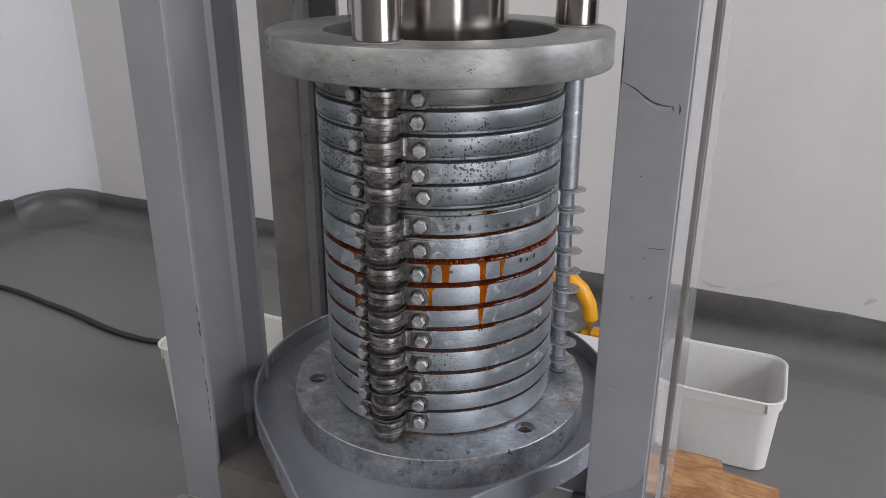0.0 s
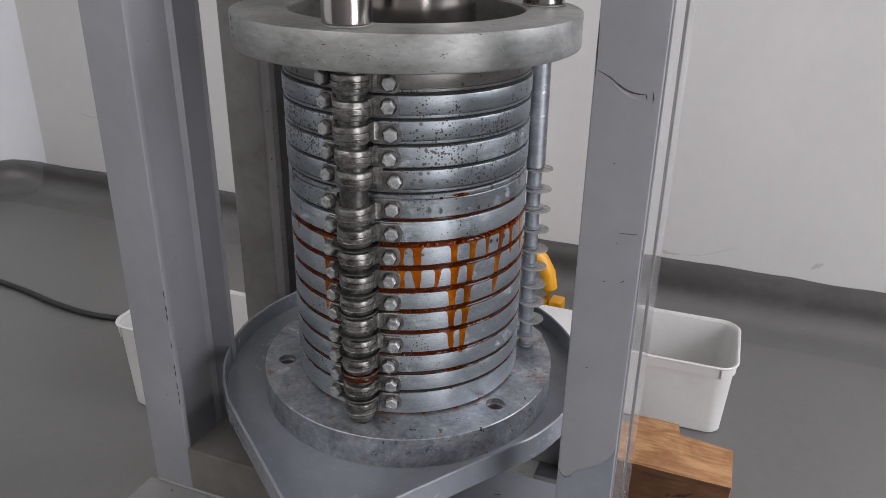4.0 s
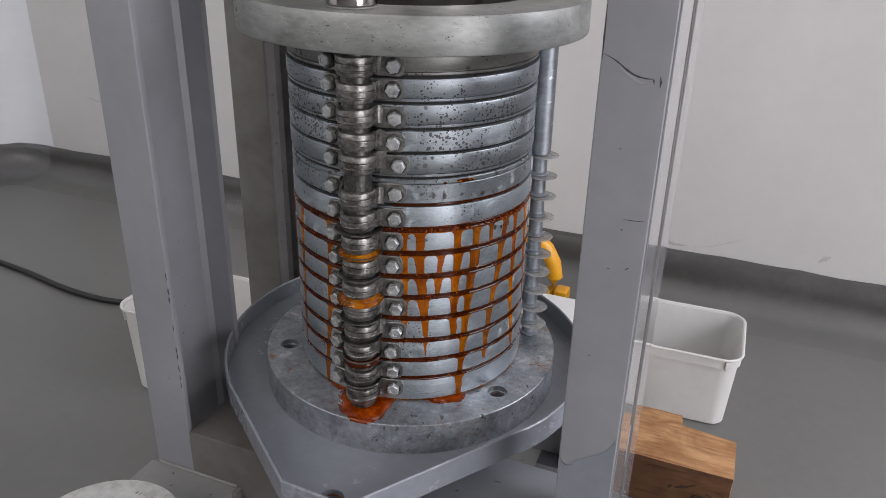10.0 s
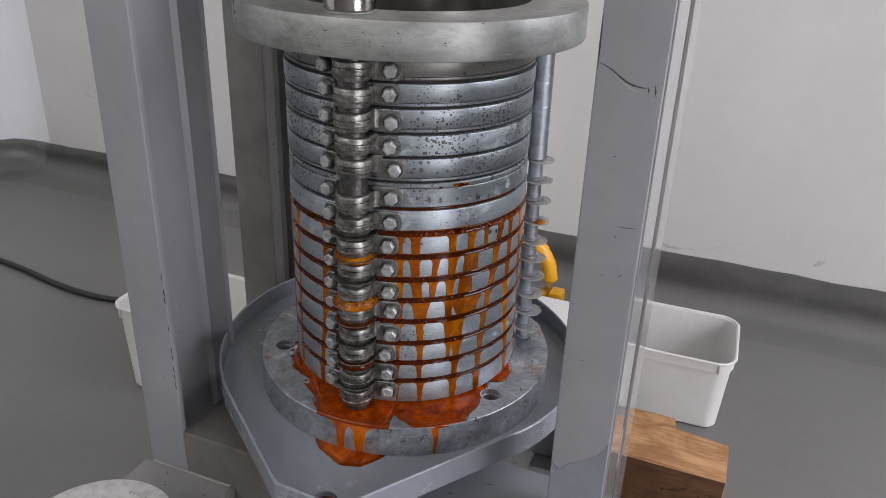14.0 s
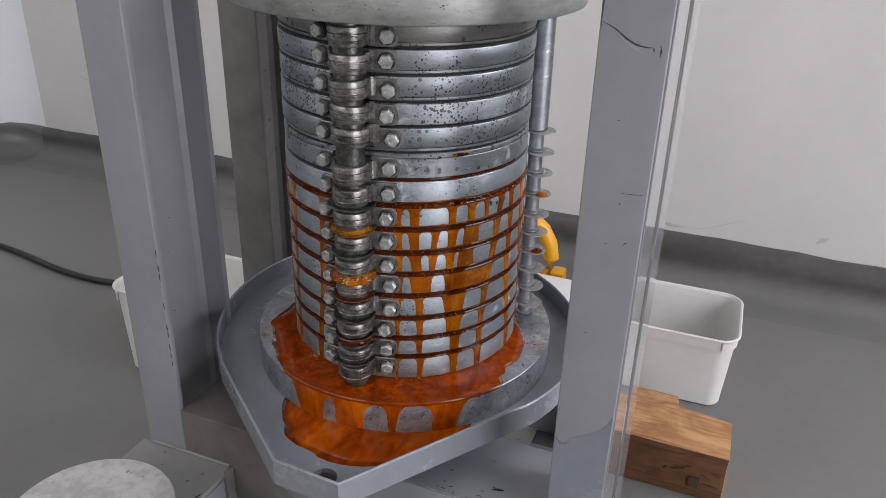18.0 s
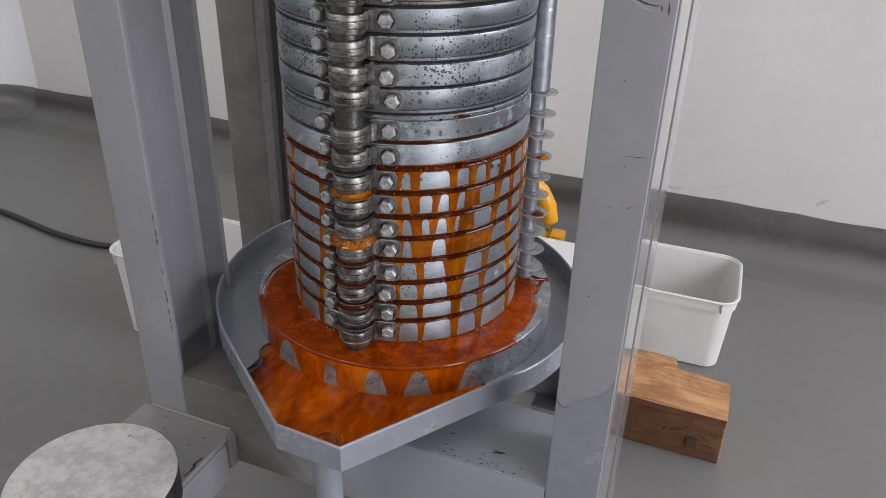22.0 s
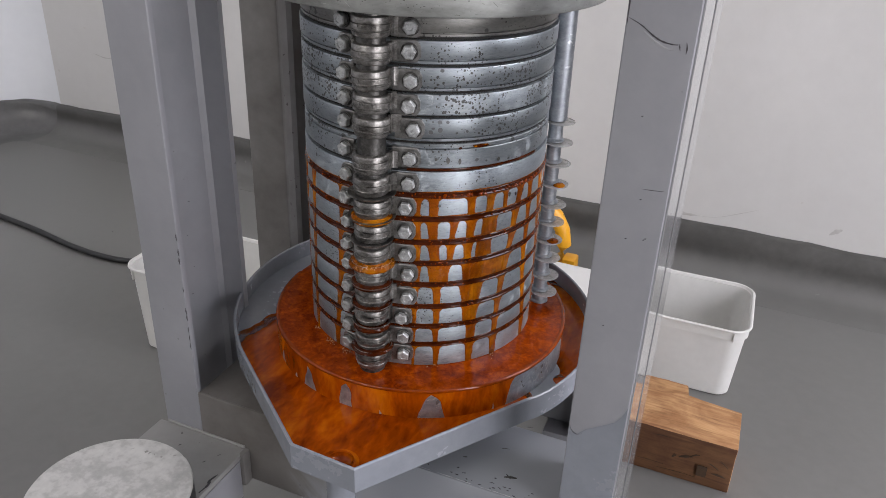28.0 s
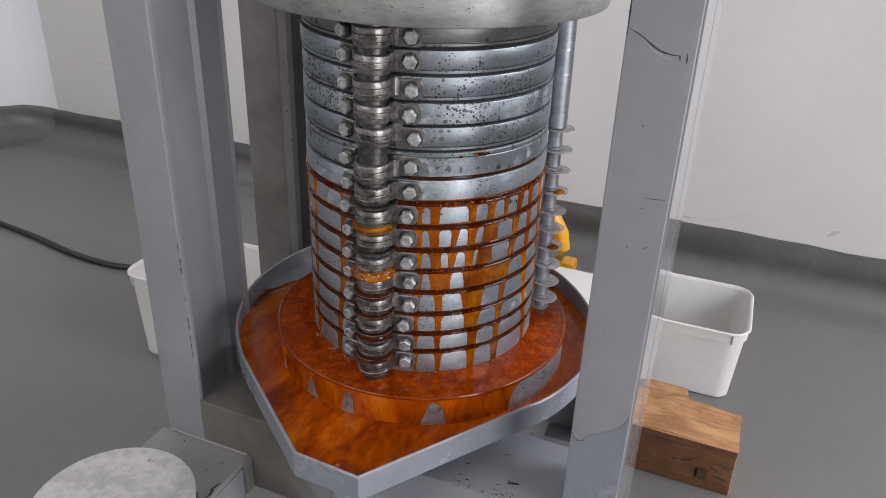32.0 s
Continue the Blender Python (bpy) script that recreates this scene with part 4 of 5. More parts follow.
for d, r, rad in ((-87.6, 0.1300, 0.0205), (32.4, 0.1325, 0.0205), (152.4, 0.1310, 0.0205)):
    p = polar(r, d)
    g = thing("guide_rod", (p.x, p.y, TOP1), "polished steel guide rod standing on the flange", "guide rod", "guide rods on the flange")
    part("shaft", rod(bmesh.new(), rad, TOP1 + 0.0016, 1.30, (p.x, p.y, 0), 48), CHROME, g)
    part("seat_ring", lathe(bmesh.new(), rounded(0.004, rad + 0.0008, 0, 0.0014, 0.0005), 48, (p.x, p.y, TOP1 + 0.0001)), FLANGE, g)
ram = thing("press_ram", (0, 0, 0.70), "polished steel press ram inside the cage", "press ram")
part("ram_shaft", rod(bmesh.new(), 0.064, 0.7105, 1.30, (0, 0, 0), 72, 0.002), CHROME, ram)
part("ram_plate", lathe(bmesh.new(), rounded(0.002, 0.0985, 0, 0.030, 0.003), 96, (0, 0, 0.68)), GALV, ram)
cake = thing("press_cake", (0, 0, BASE1), "dark pressed mash that fills the cage", "press cake")
part("cake_body", rod(bmesh.new(), 0.0985, BASE1 + 0.0006, 0.6795, (0, 0, 0), 64, 0.002), DARK, cake)

# ---- loose things ----
disc = thing("metal_disc", (-0.183, -0.301, 0.2985), "mottled grey cast aluminium disc lying on the foot", "disc")
# plain black side, in the same black as the cable
part("disc_body", rod(bmesh.new(), 0.0762, 0.2987, 0.3338, (-0.183, -0.301, 0), 96, 0.0010), RUBBER, disc, "black edge")
part("disc_face", rod(bmesh.new(), 0.0762, 0.3339, 0.3354, (-0.183, -0.301, 0), 96, 0.0010), ALU, disc, "mottled top face")

wood = thing("wood_block", (0.29, 0.40, 0), "rough sawn wooden block with a notched corner on the floor", "wood block")
wbm = prism(bmesh.new(), [(0.150, 0.3405), (0.3815, 0.3415), (0.3790, 0.4385), (0.2915, 0.4445), (0.2895, 0.4760), (0.150, 0.4775)], 0.0, 0.0873)
bmesh.ops.bevel(wbm, geom=[e for e in wbm.edges], offset=0.0022, segments=2, profile=0.5, affect="EDGES")
bmesh.ops.subdivide_edges(wbm, edges=[e for e in wbm.edges if e.calc_length() > 0.05], cuts=7, use_grid_fill=True)
for v in wbm.verts:
    n = noise.noise_vector(v.co * 28)
    v.co += Vector((n.x, n.y, n.z if v.co.z > 0.01 else 0)) * 0.0011
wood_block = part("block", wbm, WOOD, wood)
wood_block.data.materials.append(WOOD_DIRTY_SHADED)
# front faces: stain and the shade on them are both in this darker wood
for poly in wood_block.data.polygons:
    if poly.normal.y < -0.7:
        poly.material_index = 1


def tub(name, x0, x1, y0, y1, zr, taper, label):
    """An open rectangular tub with rounded corners, sloping sides and a lipped rim."""
    t = thing(name, ((x0 + x1) / 2, (y0 + y1) / 2, 0), label, "tub")

    def loop(bm, inset, z, r):
        r *= 1.15
        pts = []
        a0, a1, b0, b1 = x0 + inset, x1 - inset, y0 + inset, y1 - inset
        for cx, cy, s in ((a1 - r, b0 + r, -90), (a1 - r, b1 - r, 0), (a0 + r, b1 - r, 90), (a0 + r, b0 + r, 180)):
            pts += [bm.verts.new((cx + r * math.cos(radians(s + 15 * k)), cy + r * math.sin(radians(s + 15 * k)), z)) for k in range(7)]
        return pts

    def skin(levels, caps):
        bm = bmesh.new()
        ls = [loop(bm, *lv) for lv in levels]
        for p, q in zip(ls, ls[1:]):
            for j in range(len(p)):
                bm.faces.new((p[j], p[(j + 1) % len(p)], q[(j + 1) % len(p)], q[j]))
        if caps:
            bm.faces.new(ls[0])
            bm.faces.new(ls[-1])
        else:
            for j in range(len(ls[0])):
                bm.faces.new((ls[-1][j], ls[-1][(j + 1) % len(ls[0])], ls[0][(j + 1) % len(ls[0])], ls[0][j]))
        bmesh.ops.recalc_face_normals(bm, faces=bm.faces)
        return bm

    part("tub_body", skin([(taper + 0.003, 0.0006, 0.020), (taper, 0.004, 0.022), (0.009, zr - 0.022, 0.027), (0.0072, zr - 0.0045, 0.028), (0.0095, zr - 0.0045, 0.026), (0.0115, zr - 0.022, 0.025), (taper + 0.003, 0.006, 0.019), (taper + 0.008, 0.004, 0.017)], True), PLASTIC, t)
    part("tub_band", skin([(0.0085, zr - 0.0215, 0.0275), (0.0055, zr - 0.0215, 0.029), (0.0050, zr - 0.005, 0.0295), (0.0070, zr - 0.005, 0.028)], False), PLASTIC, t)
    part("tub_rim", skin([(0.0068, zr - 0.0040, 0.028), (0.0026, zr - 0.0040, 0.031), (0.0018, zr - 0.0028, 0.032), (0.0020, zr - 0.0010, 0.032), (0.0038, zr, 0.030), (0.0068, zr - 0.0006, 0.026), (0.0086, zr - 0.0040, 0.025)], False), PLASTIC, t)
    for sx, sy in ((x1 - 0.030, y0 + 0.0030), (x0 + 0.030, y0 + 0.0030)):
        part("tub_rib", cube(sx - 0.0012, sx + 0.0012, sy, sy + 0.006, zr - 0.0225, zr - 0.0042, bevel=0.0004), PLASTIC, t)
    return t


near_tub = tub("plastic_tub", 0.0640, 0.3715, 0.5720, 0.7660, 0.1500, 0.016, "empty white plastic tub with a lipped rim on the floor")
near_tub.rotation_euler.z = radians(1.5)
tub("plastic_tub", -0.718, -0.425, 0.243, 0.450, 0.1790, 0.016, "white plastic tub on the floor behind the press")

crate = thing("white_box", (0.02, 0.46, 0), "plain white plastic box on the floor behind the press", "box")
part("box_body", cube(-0.10, 0.112, 0.395, 0.527, 0.0, 0.226, bevel=0.006), PLASTIC, crate)
part("box_lid", cube(-0.103, 0.115, 0.392, 0.530, 0.2262, 0.2355, bevel=0.003), PLASTIC, crate)

pump = thing("yellow_clamp", (-0.09, 0.82, 0), "scuffed yellow painted curved handle tool on the floor", "tool")
yb = bmesh.new()
arc = [Vector((-0.105 + 0.076 * math.cos(radians(a)), 0.82, 0.120 + 0.092 * math.sin(radians(a)))) for a in range(-20, 201, 22)]
tube(yb, [Vector((-0.034, 0.82, 0.055))] + arc + [Vector((-0.176, 0.82, 0.055))], 0.0165, 16)
part("handle_arch", yb, YELLOW, pump)
part("tool_base", cube(-0.20, -0.028, 0.785, 0.855, 0.0, 0.052, bevel=0.008), YELLOW, pump)
part("lug", cube(-0.026, 0.004, 0.80, 0.84, 0.052, 0.098, bevel=0.006), YELLOW, pump)
part("strap", cube(-0.060, -0.020, 0.796, 0.844, 0.0610, 0.078, bevel=0.004), RUBBER, pump, "black rubber strap")

cable = thing("power_cable", (-1.2, 0.52, 0), "black rubber cable lying on the floor", "cable")
cpts = [(-1.80, 0.50), (-1.62, 0.545), (-1.50, 0.548), (-1.397, 0.535), (-1.265, 0.519), (-1.129, 0.495), (-1.02, 0.489), (-0.95, 0.500), (-0.86, 0.53), (-0.74, 0.57), (-0.60, 0.57)]


def smooth_path(pts, n=8):
    out = []
    for i in range(len(pts) - 1):
        p0, p1, p2, p3 = (Vector(pts[min(max(k, 0), len(pts) - 1)]) for k in (i - 1, i, i + 1, i + 2))
        for k in range(n):
            u = k / n
            out.append(0.5 * ((2 * p1) + (p2 - p0) * u + (2 * p0 - 5 * p1 + 4 * p2 - p3) * u * u + (3 * p1 - p0 - 3 * p2 + p3) * u ** 3))
    return out + [Vector(pts[-1])]


part("cable_body", tube(bmesh.new(), [Vector((p.x, p.y, 0.0072)) for p in smooth_path(cpts)], 0.0068, 14), RUBBER, cable)

# ---- the oil: films that seep out of the steel, in rigid sectors that move outward or upward as it spreads ----
MOVES = []
SEEP = 0.00006
CORE = 0.00102 / SEEP


def table(rows, x):
    """Straight-line reading of rows of (x, value...)."""
    if x <= rows[0][0]:
        return rows[0][1:]
    for a, b in zip(rows, rows[1:]):
        if x <= b[0]:
            u = (x - a[0]) / (b[0] - a[0])
            return [p + (q - p) * u for p, q in zip(a[1:], b[1:])]
    return rows[-1][1:]


SLIT = [ring_edges[k] for k in range(15)] + [BASE1]
# runs down the cage: (row, degrees, half width in degrees, second at which it has passed that row)
RUNS = [
    [(8, -69.2, 1.3, -2), (9, -69.0, 1.3, -1), (10, -68.8, 1.4, 6.5), (11, -68.8, 1.3, 8.5), (12, -69.0, 1.1, 9.6), (13, -69.4, 0.9, 10.6), (14, -69.6, 0.9, 11.3), (15, -69.6, 0.9, 12.4)],
    [(8, -62.2, 1.9, -1.5), (9, -62.3, 2.2, 4.0), (10, -61.4, 2.5, 7.6), (11, -60.5, 2.6, 9.0), (12, -59.6, 1.8, 9.6), (13, -59.4, 1.5, 10.2), (14, -59.5, 1.4, 10.8), (15, -59.0, 1.4, 11.6)],
    [(9, -53.3, 1.4, 2.2), (10, -54.3, 1.6, 7.0), (11, -54.8, 1.0, 22.0)],
    [(8, -45.6, 1.7, -1.5), (9, -45.4, 1.9, -0.5), (10, -46.2, 1.9, 0.0), (11, -46.4, 1.8, 0.5), (12, -46.4, 1.7, 1.0), (13, -46.0, 1.2, 12.5)],
    [(8, -36.4, 1.7, 0.2), (9, -37.4, 2.0, 1.4), (10, -38.6, 2.1, 2.4), (11, -39.6, 1.9, 2.9), (12, -40.6, 1.8, 3.4), (13, -41.4, 1.7, 5.2), (14, -42.0, 1.6, 5.9), (15, -42.6, 2.0, 8.0)],
    [(8, -28.0, 1.1, 1.2)],
    [(8, -19.0, 1.7, 2.2), (9, -21.2, 2.0, 2.9), (10, -22.6, 2.0, 4.4), (11, -25.0, 1.9, 6.8), (12, -27.0, 1.9, 7.4), (13, -28.2, 1.8, 8.6), (14, -28.8, 1.9, 10.6), (15, -29.2, 2.2, 11.4)],
    [(8, -10.5, 1.6, 2.4), (9, -10.2, 1.8, 5.0), (10, -10.4, 2.0, 6.2), (11, -11.0, 2.0, 7.0), (12, -10.2, 1.9, 8.0), (13, -8.4, 1.9, 9.2), (14, -7.0, 1.9, 10.0), (15, -6.0, 2.2, 10.8)],
    [(8, 2.0, 2.2, 1.8), (9, 3.0, 2.2, 4.6), (10, 4.2, 2.4, 6.0), (11, 6.0, 2.2, 7.0), (12, 8.0, 2.2, 8.6), (13, 9.0, 2.2, 11.0), (14, 10.0, 2.4, 13.0), (15, 11.0, 2.6, 14.5)],
    [(8, 20.0, 4.0, 6.0), (9, 20.0, 4.0, 8.0), (10, 20.0, 4.0, 10.0), (11, 20.0, 4.0, 12.0), (12, 20.0, 4.0, 14.0), (13, 20.0, 4.0, 15.0), (14, 20.0, 4.0, 16.0), (15, 20.0, 4.0, 17.0)],
    [(8, -104.8, 1.8, -2), (9, -105.2, 1.6, -1.2), (10, -105.9, 1.6, -0.4), (11, -106.6, 1.5, 4.8), (12, -107.2, 1.5, 6.0), (13, -108.4, 1.5, 7.0), (14, -109.6, 1.5, 8.2), (15, -110.4, 1.7, 8.8)],
    [(8, -128.0, 1.9, 4.6), (9, -128.8, 1.7, 5.6), (10, -129.4, 1.6, 6.2), (11, -129.8, 1.6, 6.8), (12, -130.2, 1.6, 7.4), (13, -130.4, 1.6, 8.8), (14, -130.4, 1.7, 10.0), (15, -130.0, 2.0, 10.8)],
    [(8, -142.0, 2.4, 5.2), (9, -142.5, 2.2, 6.0), (10, -143.0, 2.2, 7.4), (11, -143.2, 2.2, 9.0), (12, -143.4, 2.2, 10.4), (13, -143.6, 2.2, 11.4), (14, -143.6, 2.2, 12.4), (15, -143.6, 2.4, 13.4)],
]
# broad sheets where runs merge: degrees, row, half width at its top and foot, second, spread in seconds
SHEETS = [(-35.8, 9, 3.8, 3.6, 8.5, 3.0), (-38.4, 10, 3.4, 4.4, 9.2, 4.0), (-59.0, 11, 5.2, 4.0, 11.2, 3.5), (-37.4, 11, 11.2, 9.4, 10.4, 4.5), (-43.4, 12, 6.4, 3.8, 11.2, 4.0), (-43.2, 13, 3.4, 2.4, 12.6, 3.0), (-42.6, 14, 2.5, 2.2, 13.0, 3.0), (-68.5, 11, 1.5, 1.2, 14.0, 3.0)]
# slits: degrees of the source and the second at which oil shows there, for slits 7 to 14
SLIT_FRONT = [-9.0, -7.2, -6.4, 0.6, 1.6, 2.6, 5.2, 5.8]
SLIT_SIDE = [-7.0, -3.0, -1.0, 1.0, 4.6, 5.8, 6.8, 8.0]


def joined(a, b, k):
    """Distance to two shapes that flow together over k millimetres."""
    h = max(k - abs(a - b), 0) / k
    return min(a, b) - h * h * k / 4


def wet(d):
    """Seconds after the first touch at which a point at distance d, in millimetres, is wet; inside a shape d is below 0."""
    return 1.0 + 24.0 * d if d > 0 else max(1.0 + 0.5 * d, 0.0)


def cage_arrival(deg, z):
    """Second at which oil shows at a point of the cage's face; 24 and more: never."""
    k = 7
    while k < 15 and z < SLIT[k + 1]:
        k += 1
    row, mm = k + 1, RC * math.pi / 180 * 1000
    wav = 0.6 * noise.noise((deg * 0.22, z * 120, 1.7)) + 0.2 * noise.noise((deg * 0.7, z * 300, 5.2))
    near = []
    for s in (k, k + 1):
        if 7 <= s <= 14:
            dz = (z - SLIT[s]) * 1000
            seen = min(SLIT_FRONT[s - 7] + max(abs(deg + 44.0) - 2, 0) / 6.0, SLIT_SIDE[s - 7] + max(abs(deg + 106.0) - 2, 0) / 5.5)
            if s == 7 and deg > -104:
                seen = min(seen, -4.0 + max(deg + 5, 0) / 2.5)
            seen += 0.8 * wav
            if abs(dz) < 1.7:
                return min(seen, 20.0) + CORE
            if abs(dz) < 9:
                near.append((abs(dz) - (2.2 if dz > 0 else 3.4 if s == 7 else 2.8) * (1 + 0.35 * wav), seen, dz < 0))
    if z < SLIT[7]:
        top, foot = SLIT[k], SLIT[min(k + 1, 15)]
        v = min(max((top - z) / (top - foot), 0), 1)
        for run in RUNS:
            for j, (r, d, hw, t) in enumerate(run):
                if r != row or abs(deg - d) > 12:
                    continue
                d2 = run[j + 1][1] if j + 1 < len(run) else d
                h2 = run[j + 1][2] if j + 1 < len(run) else hw
                t0 = max(run[j - 1][3] if j else t - 0.9, t - 1.4)
                c = d + (d2 - d) * (v - 0.5) + 0.4 * wav
                w = (hw + (h2 - hw) * max(v - 0.5, 0)) * 0.86 * (1.22 - 0.42 * v + 0.30 * math.exp(-v * 6)) * (1 + 0.2 * wav)
                near.append(((abs(deg - c) - w) * mm, t0 + (t - t0) * v, True))
        for d, r, w0, w1, t, sp in SHEETS:
            if r == row and abs(deg - d) < 20:
                q = (abs(deg - d + 0.8 * wav) - (w0 + (w1 - w0) * v)) * mm
                near.append((q, t + sp * 0.25 * v + sp * max(1 + q / (w0 * mm), 0), True))
    best = 40.0
    for a, (da, ta, above) in enumerate(near):
        best = min(best, ta + wet(da))
        for db, tb, hung in near[:a]:
            k = 4.6 if above and hung else 2.0
            if abs(da - db) < k and min(da, db) < 3:
                best = min(best, max(ta, tb) + 0.6 + wet(joined(da, db, k)))
    return best


oil = thing("spilled_oil", (0, 0, BASE1), "glossy amber pressed oil that runs down the cage into the tray", "oil")


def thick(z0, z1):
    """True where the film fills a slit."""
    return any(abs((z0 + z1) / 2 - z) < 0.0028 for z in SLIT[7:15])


def sector_film(name, d0, d1, zs, arrival, radius, step, label="", span=18.0, rate=SEEP, material=OIL):
    """A bent film over part of a cylinder; each point lies as deep as its oil is late."""
    bm = bmesh.new()
    n = max(2, round((d1 - d0) / step))
    degs = [d0 + (d1 - d0) * i / n for i in range(n + 1)]
    grid = []
    for d in degs:
        grid.append([bm.verts.new(polar(radius + rate * (span - min(arrival(d, z), 40.0)), d, z)) for z in zs])
    for p, q in zip(grid, grid[1:]):
        for j in range(len(zs) - 1):
            f = bm.faces.new((p[j], q[j], q[j + 1], p[j + 1]))
            # slit faces: the oil's thickness and the slit's shade both put into a dark colour
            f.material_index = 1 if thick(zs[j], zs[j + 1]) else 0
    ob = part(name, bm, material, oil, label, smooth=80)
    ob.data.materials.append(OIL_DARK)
    MOVES.append((ob, polar(1, (d0 + d1) / 2)))
    return ob


zs_cage = [BASE1 + 0.0006 + (0.6215 - BASE1) * i / 380 for i in range(381)]
for s in range(13):
    sector_film("oil_run", -150 + s * 14, -136 + s * 14, zs_cage, cage_arrival, RC, 0.34, "amber oil running down the rings")

# the pool on the base plate: degrees, seconds at radius 0.120, 0.140 and 0.159
PLATE_POOL = [(-180, 19, 22.5, 26), (-170, 16.5, 20, 25), (-150, 13, 16.3, 23), (-135, 11, 16, 20), (-120, 12.5, 15.5, 18.5), (-108, 9.6, 14, 17), (-101, 9.4, 11.4, 15.3), (-92, 7.5, 8.8, 11), (-85, 6.3, 7.8, 9.2),
              (-77, 7.5, 8.8, 10.4), (-70, 12.5, 14, 15.2), (-62, 10.8, 12.2, 14), (-52, 9, 11.3, 13.5), (-44, 8.4, 11, 14), (-36, 10.8, 13.2, 17.3), (-28, 12, 16, 18.3), (-19, 14.2, 17.5, 24.5), (-12, 10.6, 17.2, 25.0), (-3, 10.8, 18.6, 25.5),
              (10, 15.5, 20.5, 26), (25, 17.5, 20.8, 22.0), (45, 20, 24, 27.5), (90, 23, 26, 28.5), (135, 22, 25, 28), (180, 19, 22.5, 26)]
RISE = 0.00012


def plate_arrival(deg, r):
    a, b, c = table(PLATE_POOL, deg)
    t = a + (b - a) * (r - 0.120) / 0.020 if r < 0.140 else b + (c - b) * (r - 0.140) / 0.019
    return t + 0.7 * noise.noise((deg * 0.12, r * 90, 2.2)) + 0.05 * noise.noise((deg * 0.3, r * 200, 6.6))


# runs over the edge of the base plate: degrees, second, half width
EDGE_RUNS = [(-81.6, 10.6, 1.9, 2.0), (-88.8, 11.2, 1.9, 2.0), (-55.0, 13.0, 1.4, 2.0), (-97.2, 15.0, 2.2, 2.0), (-70.0, 15.2, 1.9, 2.0), (-51.0, 15.2, 4.8, 3.0), (-85.2, 16.6, 5.0, 3.0), (-102.0, 16.2, 6.6, 3.0),
             (-53.0, 18.0, 5.6, 4.0), (-124.0, 19.0, 7.0, 3.0), (-69.4, 19.0, 4.4, 3.0), (-138.0, 21.5, 8.0, 3.0), (-150.0, 23.5, 7.0, 3.0), (-41.0, 23.8, 2.6, 2.0), (-46.0, 25.5, 6.0, 3.0), (-36.0, 26.0, 4.0, 3.0),
             (-75.0, 26.0, 7.0, 3.0), (-115.6, 26.0, 4.2, 3.0), (-164.0, 25.0, 8.0, 3.0), (-178.0, 26.0, 8.0, 3.0), (8.0, 24.0, 2.5, 3.0), (26.0, 21.8, 3.5, 3.0), (36.0, 23.0, 7.0, 3.0), (-61.0, 40.0, 1.0, 1.0)]


def edge_arrival(deg, z):
    """Second at which oil shows at a point of the plate's edge: runs that hang from the rim in arches."""
    down, mm = (BASE1 - z) * 1000, RB * math.pi / 180 * 1000
    wav = 0.5 * noise.noise((deg * 0.2, z * 90, 8.3))
    near = [(down - 1.6 * (1 + wav), plate_arrival(deg, 0.159) + 0.5)]
    for d, t, w, sp in EDGE_RUNS:
        if abs(deg - d) < w + 8:
            q = (abs(deg - d + wav) - w * (1.28 - 0.66 * (down / 33))) * mm
            near.append((q, t + 0.015 * down + sp * 0.4 * max(1 + q / (w * mm), 0)))
    best = 36.0
    for a, (da, ta) in enumerate(near):
        best = min(best, ta + wet(da))
        for db, tb in near[:a]:
            k = 15.0 if near[0] == (db, tb) else 3.0
            if abs(da - db) < k:
                best = min(best, max(ta, tb) + 0.5 + wet(joined(da, db, k)))
    return best


def late_edge(deg, z):
    return edge_arrival(deg, z) - 10.0


zs_edge = [BASE0 + 0.0003 + (BASE1 - 0.0009 - BASE0) * i / 72 for i in range(73)]
EDGE_MOVES = []
EDGE_SEEP = 0.00003
for s in range(15):
    n0 = len(MOVES)
    sector_film("oil_sheet", -180 + s * 15, -165 + s * 15, zs_edge, late_edge, RB, 0.22, "amber oil sheet over the plate edge", 22.0, EDGE_SEEP, OIL_SHEET)
    EDGE_MOVES.append(MOVES.pop(n0))

def pool(name, arrival, r_of, z, end, label, skip, material):
    """A pool as one rising sheet in rings about the cage: deeper where its oil comes later."""
    bm = bmesh.new()
    grid = []
    n, m = 540, 46
    for i in range(n):
        d = -180 + 360 * i / n
        r0, r1 = r_of(d)
        grid.append([bm.verts.new(polar(r0 + (r1 - r0) * j / m, d, z + RISE * (end - min(arrival(d, r0 + (r1 - r0) * j / m), end + 12)))) for j in range(m + 1)])
    for i in range(n):
        p, q = grid[i], grid[(i + 1) % n]
        for j in range(m):
            mid = (p[j].co + q[j + 1].co) / 2
            if not any((mid.x - x) ** 2 + (mid.y - y) ** 2 < r * r for x, y, r in skip):
                bm.faces.new((p[j], p[j + 1], q[j + 1], q[j]))
    bmesh.ops.delete(bm, geom=[v for v in bm.verts if not v.link_faces], context="VERTS")
    for v in bm.verts:
        if v.is_boundary:
            for x, y, r in skip:
                d = math.hypot(v.co.x - x, v.co.y - y)
                if d < r + 0.006:
                    v.co.x, v.co.y = x + (v.co.x - x) * r / d, y + (v.co.y - y) * r / d
    return part(name, bm, material, oil, label, smooth=80)


plate_pool = pool("oil_pool", plate_arrival, lambda d: (0.1150, RB - 0.0002), BASE1, 29.0, "amber oil pool on the base plate", [(x, y, r + 0.0012) for x, y, r in HOLES], OIL_DEEP)

